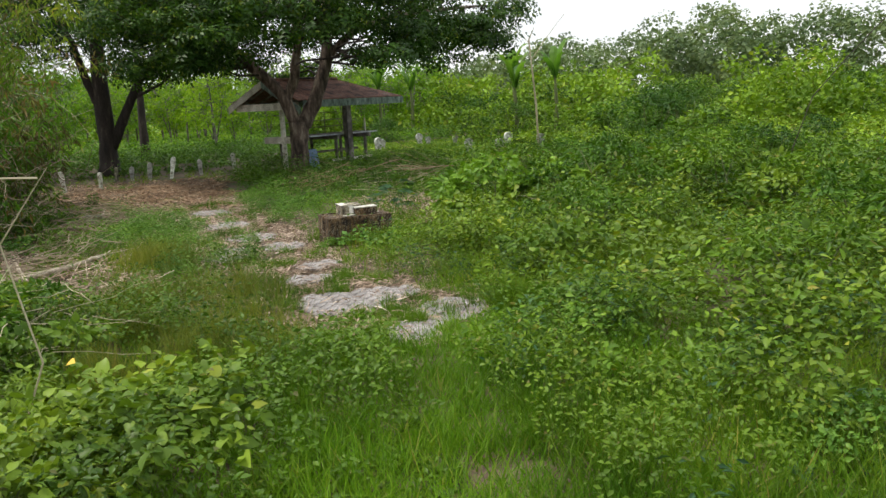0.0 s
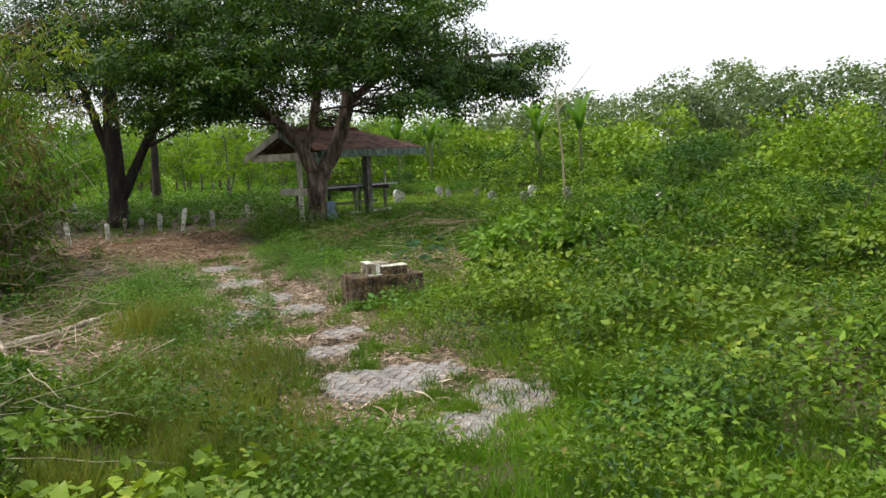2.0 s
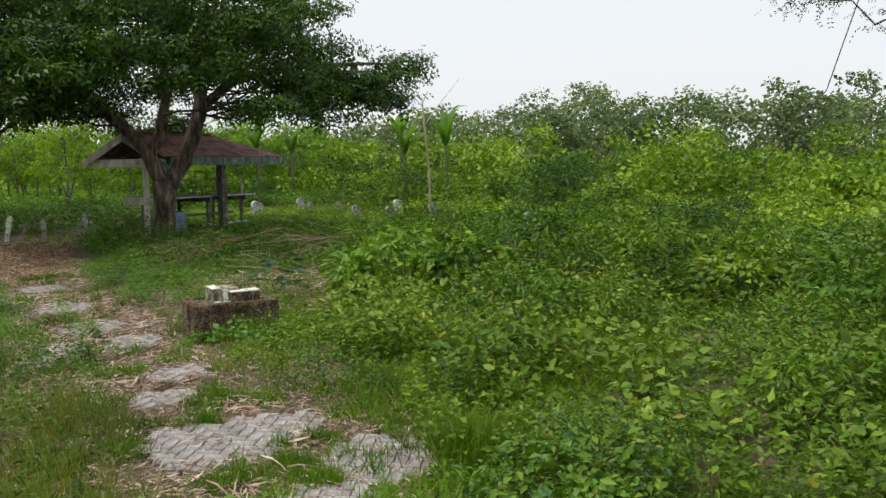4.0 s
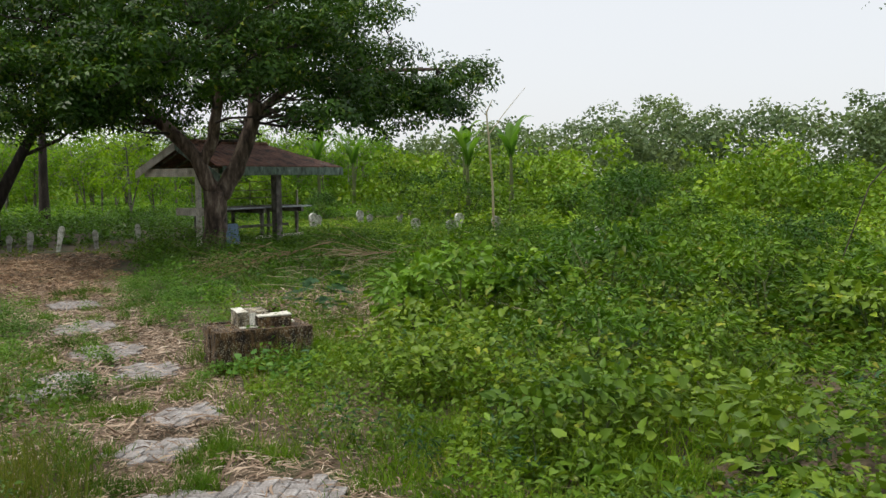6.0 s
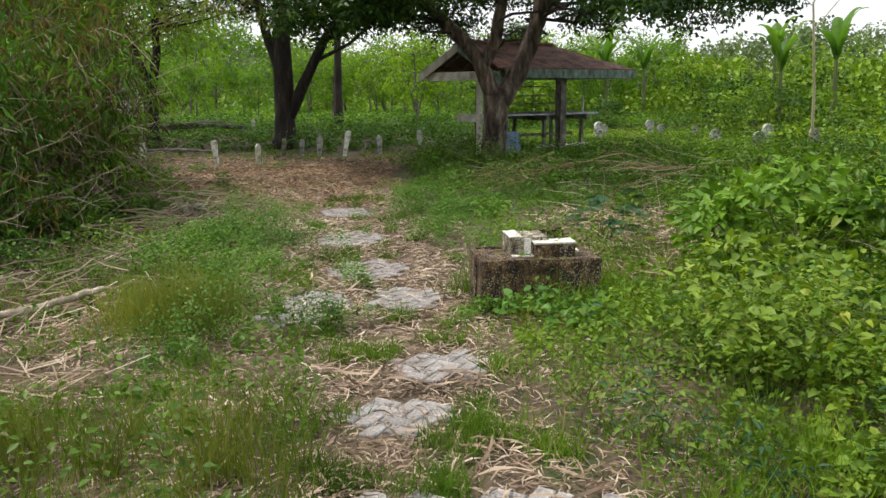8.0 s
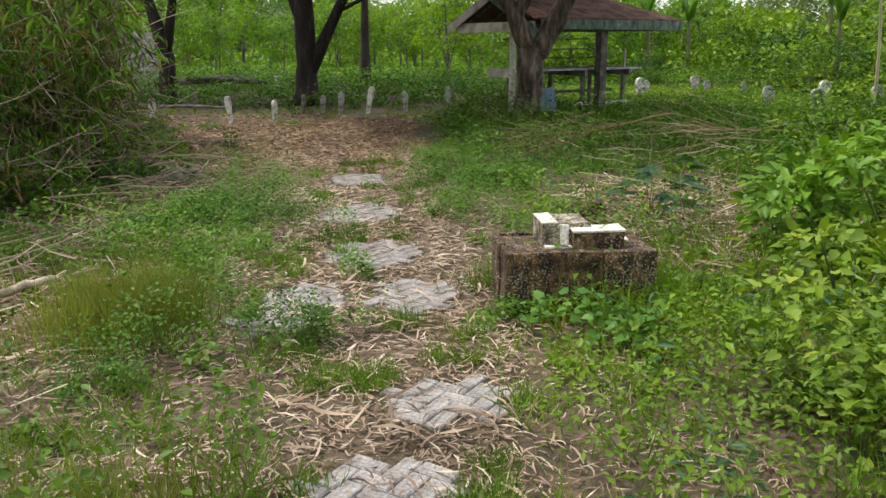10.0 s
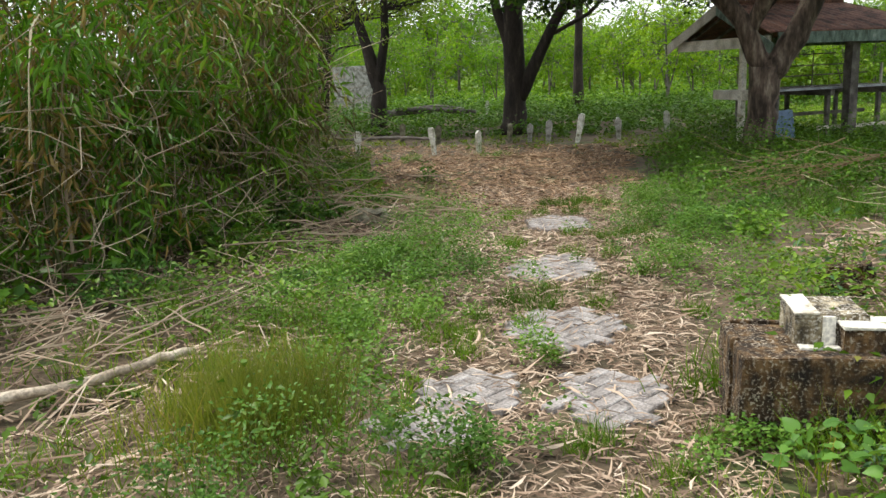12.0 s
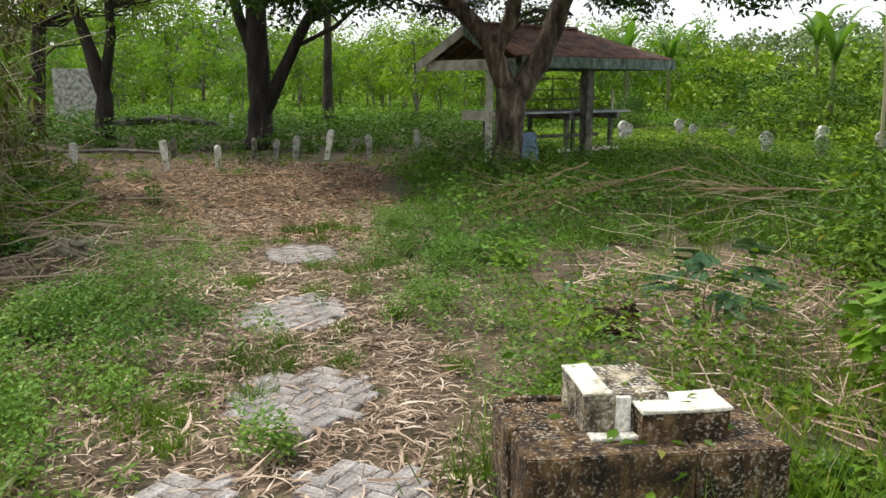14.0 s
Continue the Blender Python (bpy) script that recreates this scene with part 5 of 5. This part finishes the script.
sticks("brush_pile", (-4.1, 4.3), (0.6, 0.8), 90, 1.1, 0.009, TWIG, "heap of dry grey-brown branches", None, 0.4, 5)
sticks("brush_pile", (-3.7, -0.2), (0.5, 0.9), 60, 1.0, 0.007, TWIG, "heap of dry grey-brown branches", None, 0.3, 6)
sticks("brush_pile", (-2.8, -4.2), (0.4, 0.8), 45, 0.9, 0.0035, PALE_TWIG, "dry pale twigs among the weeds", None, 0.8, 7)


def log(pts, radii, label, material=PALE_TWIG):
    dense, rr = [], []
    for i in range(len(pts) - 1):
        for u in (0, 0.25, 0.5, 0.75):
            dense.append(Vector(pts[i]).lerp(Vector(pts[i + 1]), u) + Vector([random.uniform(-0.012, 0.012) for _ in range(3)]))
            rr.append((radii[i] + (radii[i + 1] - radii[i]) * u) * random.uniform(0.85, 1.12))
    ob = tagged(new("log", Geo().tube(dense, rr, 9).mesh("log", True)), label, "log")
    ob.data.materials.append(material)
    return ob


BLEACHED = grainy("bleached_wood", [(0.3, (0.2, 0.16, 0.11)), (0.5, (0.4, 0.34, 0.26)), (0.7, (0.55, 0.49, 0.39))], 7, 60, 0.9, 0.5)
log([(-4.3, -1.3, 0.05), (-3.6, -0.6, 0.07), (-3.17, -0.2, 0.09), (-2.95, 0.2, 0.1), (-2.78, 0.36, 0.1)], [0.03, 0.034, 0.03, 0.027, 0.018], "bleached fallen branch lying by the bamboo", BLEACHED)
log([(-3.3, -1.5, 0.05), (-3.75, -0.3, 0.32)], [0.022, 0.014], "pale dry cane leaning on the branches", BLEACHED)
log([(-8.8, 18.6, 0.5), (-7.4, 18.9, 0.6), (-6.3, 18.7, 0.5)], [0.1, 0.12, 0.08], "old dark log lying in the ground cover", GREYWOOD)
log([(-8.3, 18.1, 0.62), (-6.9, 18.3, 0.58), (-5.8, 18.2, 0.48)], [0.06, 0.07, 0.04], "old dark log lying in the ground cover", GREYWOOD)
log([(-7.9, 13.4, 0.2), (-6.6, 13.6, 0.21), (-5.4, 13.4, 0.18)], [0.035, 0.04, 0.03], "grey rail lying behind the grave markers", GREYWOOD)
log([(-4.4, 10.6, 0.05), (-3.4, 10.9, 0.07), (-2.6, 11.0, 0.05)], [0.01, 0.013, 0.008], "reddish stick on the cleared ground", REDTWIG)

# twig with a withered shoot beside the path at the start
twig = new("dead_twig")
part("stem", Geo().tube([(-2.5, -6.1, 0), (-2.3, -6.0, 0.55), (-2.45, -5.9, 1.2), (-2.15, -6.0, 1.6)], [0.007, 0.006, 0.005, 0.002], 5), PALE_TWIG, twig)
part("side_twig", Geo().tube([(-2.45, -5.9, 1.2), (-2.9, -5.9, 1.5)], [0.007, 0.003], 4), PALE_TWIG, twig)
part("side_twig", Geo().tube([(-2.2, -6.0, 1.55), (-2.9, -6.1, 1.6)], [0.007, 0.003], 4), PALE_TWIG, twig)
tagged(twig, "bare pale dead twig rising from the weeds", "twig")

# ---- banana plants and thin saplings far behind ----
def banana(x, y, h, n, seed):
    random.seed(seed)
    ob = new("banana_plant")
    ob.matrix_basis = pose(x, y, 0)
    part("stem", Geo().tube([(0, 0, -0.1), (0.05, 0, h * 0.5), (0, 0, h)], [0.1, 0.08, 0.05], 8), STEM, ob)
    for k in range(n):
        a = k * 2.4 + random.uniform(-0.3, 0.3)
        lift = random.uniform(1.5, 3.4)
        out, w, gg = Vector((math.cos(a), math.sin(a), 0)), Vector((-math.sin(a), math.cos(a), 0)), Geo()
        for j in range(9):
            u = j / 8
            p = Vector((0, 0, h * 0.95)) + out * (0.9 * u ** 1.4) + Vector((0, 0, lift * u - 0.52 * lift * u ** 2.4))
            half = 0.2 * math.sin(math.pi * min(1, 0.12 + 0.86 * u)) * random.uniform(0.45, 1.1)
            gg.v += [p - w * half - Vector((0, 0, half * 0.35)), p, p + w * half - Vector((0, 0, half * 0.35))]
            if j:
                b = 3 * j
                gg.f += [(b - 3, b - 2, b + 1, b), (b - 2, b - 1, b + 2, b + 1)]
        part("leaf", gg, BANANA, ob)
    return tagged(ob, "banana plant with long arching torn leaves", "banana plant", "banana plants")


banana(10.3, 20.8, 2.2, 6, 1)
banana(12.3, 21.4, 2.6, 6, 2)
banana(6.5, 30, 2.6, 7, 4)
banana(7.9, 29, 2.4, 7, 6)
banana(12.5, 27, 3.0, 8, 5)
sap = new("bare_sapling")
part("stem", Geo().tube([(9.35, 16, 0), (9.3, 16, 1.5), (9.1, 16, 3.7), (9.3, 16, 4.1)], [0.04, 0.035, 0.025, 0.01], 6), PALE_TWIG, sap)
part("branch", Geo().tube([(9.15, 16, 3.0), (9.7, 16, 3.7), (10.4, 16, 4.5)], [0.016, 0.013, 0.006], 5), PALE_TWIG, sap)
part("branch", Geo().tube([(9.1, 16, 3.6), (8.7, 16, 4.0)], [0.012, 0.005], 5), PALE_TWIG, sap)
tagged(sap, "thin bare pale sapling above the bushes", "sapling")

# yellow leaves
yl = tagged(new("yellow_leaf", strew("yellow_leaf", HEART, [(-2.12, -6.35, 0.62), (-1.7, -8.0, 0.42), (-2.3, -7.6, 0.5)], [(0.4, -0.5, 0.3), (1, 0, 0), (0, -1, 0)], [(0.3, -0.6, 0.7), (0, 0, 1), (0, -0.4, 0.8)], 0.09, 0.09)), "withered bright yellow vine leaves", "leaves")
yl.data.materials.append(YELLOW)

# ---- paving blocks of the footpath ----
footpath = tagged(new("footpath"), "half-buried herringbone paving of the footpath", "path", kind="structure")
bm = bmesh.new()
bmesh.ops.create_cube(bm, size=1)
for v in bm.verts:
    v.co = Vector((v.co.x * 0.163, v.co.y * 0.077, v.co.z * 0.06))
bmesh.ops.bevel(bm, geom=[e for e in bm.edges if all(v.co.z > 0 for v in e.verts)], offset=0.006, segments=1, affect="EDGES")
block = bpy.data.meshes.new("paving_block")
bm.to_mesh(block)
bm.free()
block.materials.append(PAVER)
random.seed(77)
turn = radians(62)
for i in range(-70, 71):
    for j in range(-36, 37):
        for k in (0, 1):
            # herringbone: pairs of blocks in stairs
            u = 0.085 * i + 0.17 * j
            v = 0.085 * i - 0.17 * j
            if k:
                u, v, a = u + 0.0425, v + 0.17, 90
            else:
                u, v, a = u + 0.085, v + 0.0425, 0
            x = -0.5 + u * math.cos(turn) - v * math.sin(turn)
            y = 0.0 + u * math.sin(turn) + v * math.cos(turn)
            if not bool(paved(np.array(x), np.array(y))):
                continue
            ob = new("paving_block", block)
            ob.parent = footpath
            ob.matrix_basis = pose(x, y, random.uniform(-0.02, -0.015), random.gauss(0, 0.7), random.gauss(0, 0.7), math.degrees(turn) + a + random.gauss(0, 1.2))
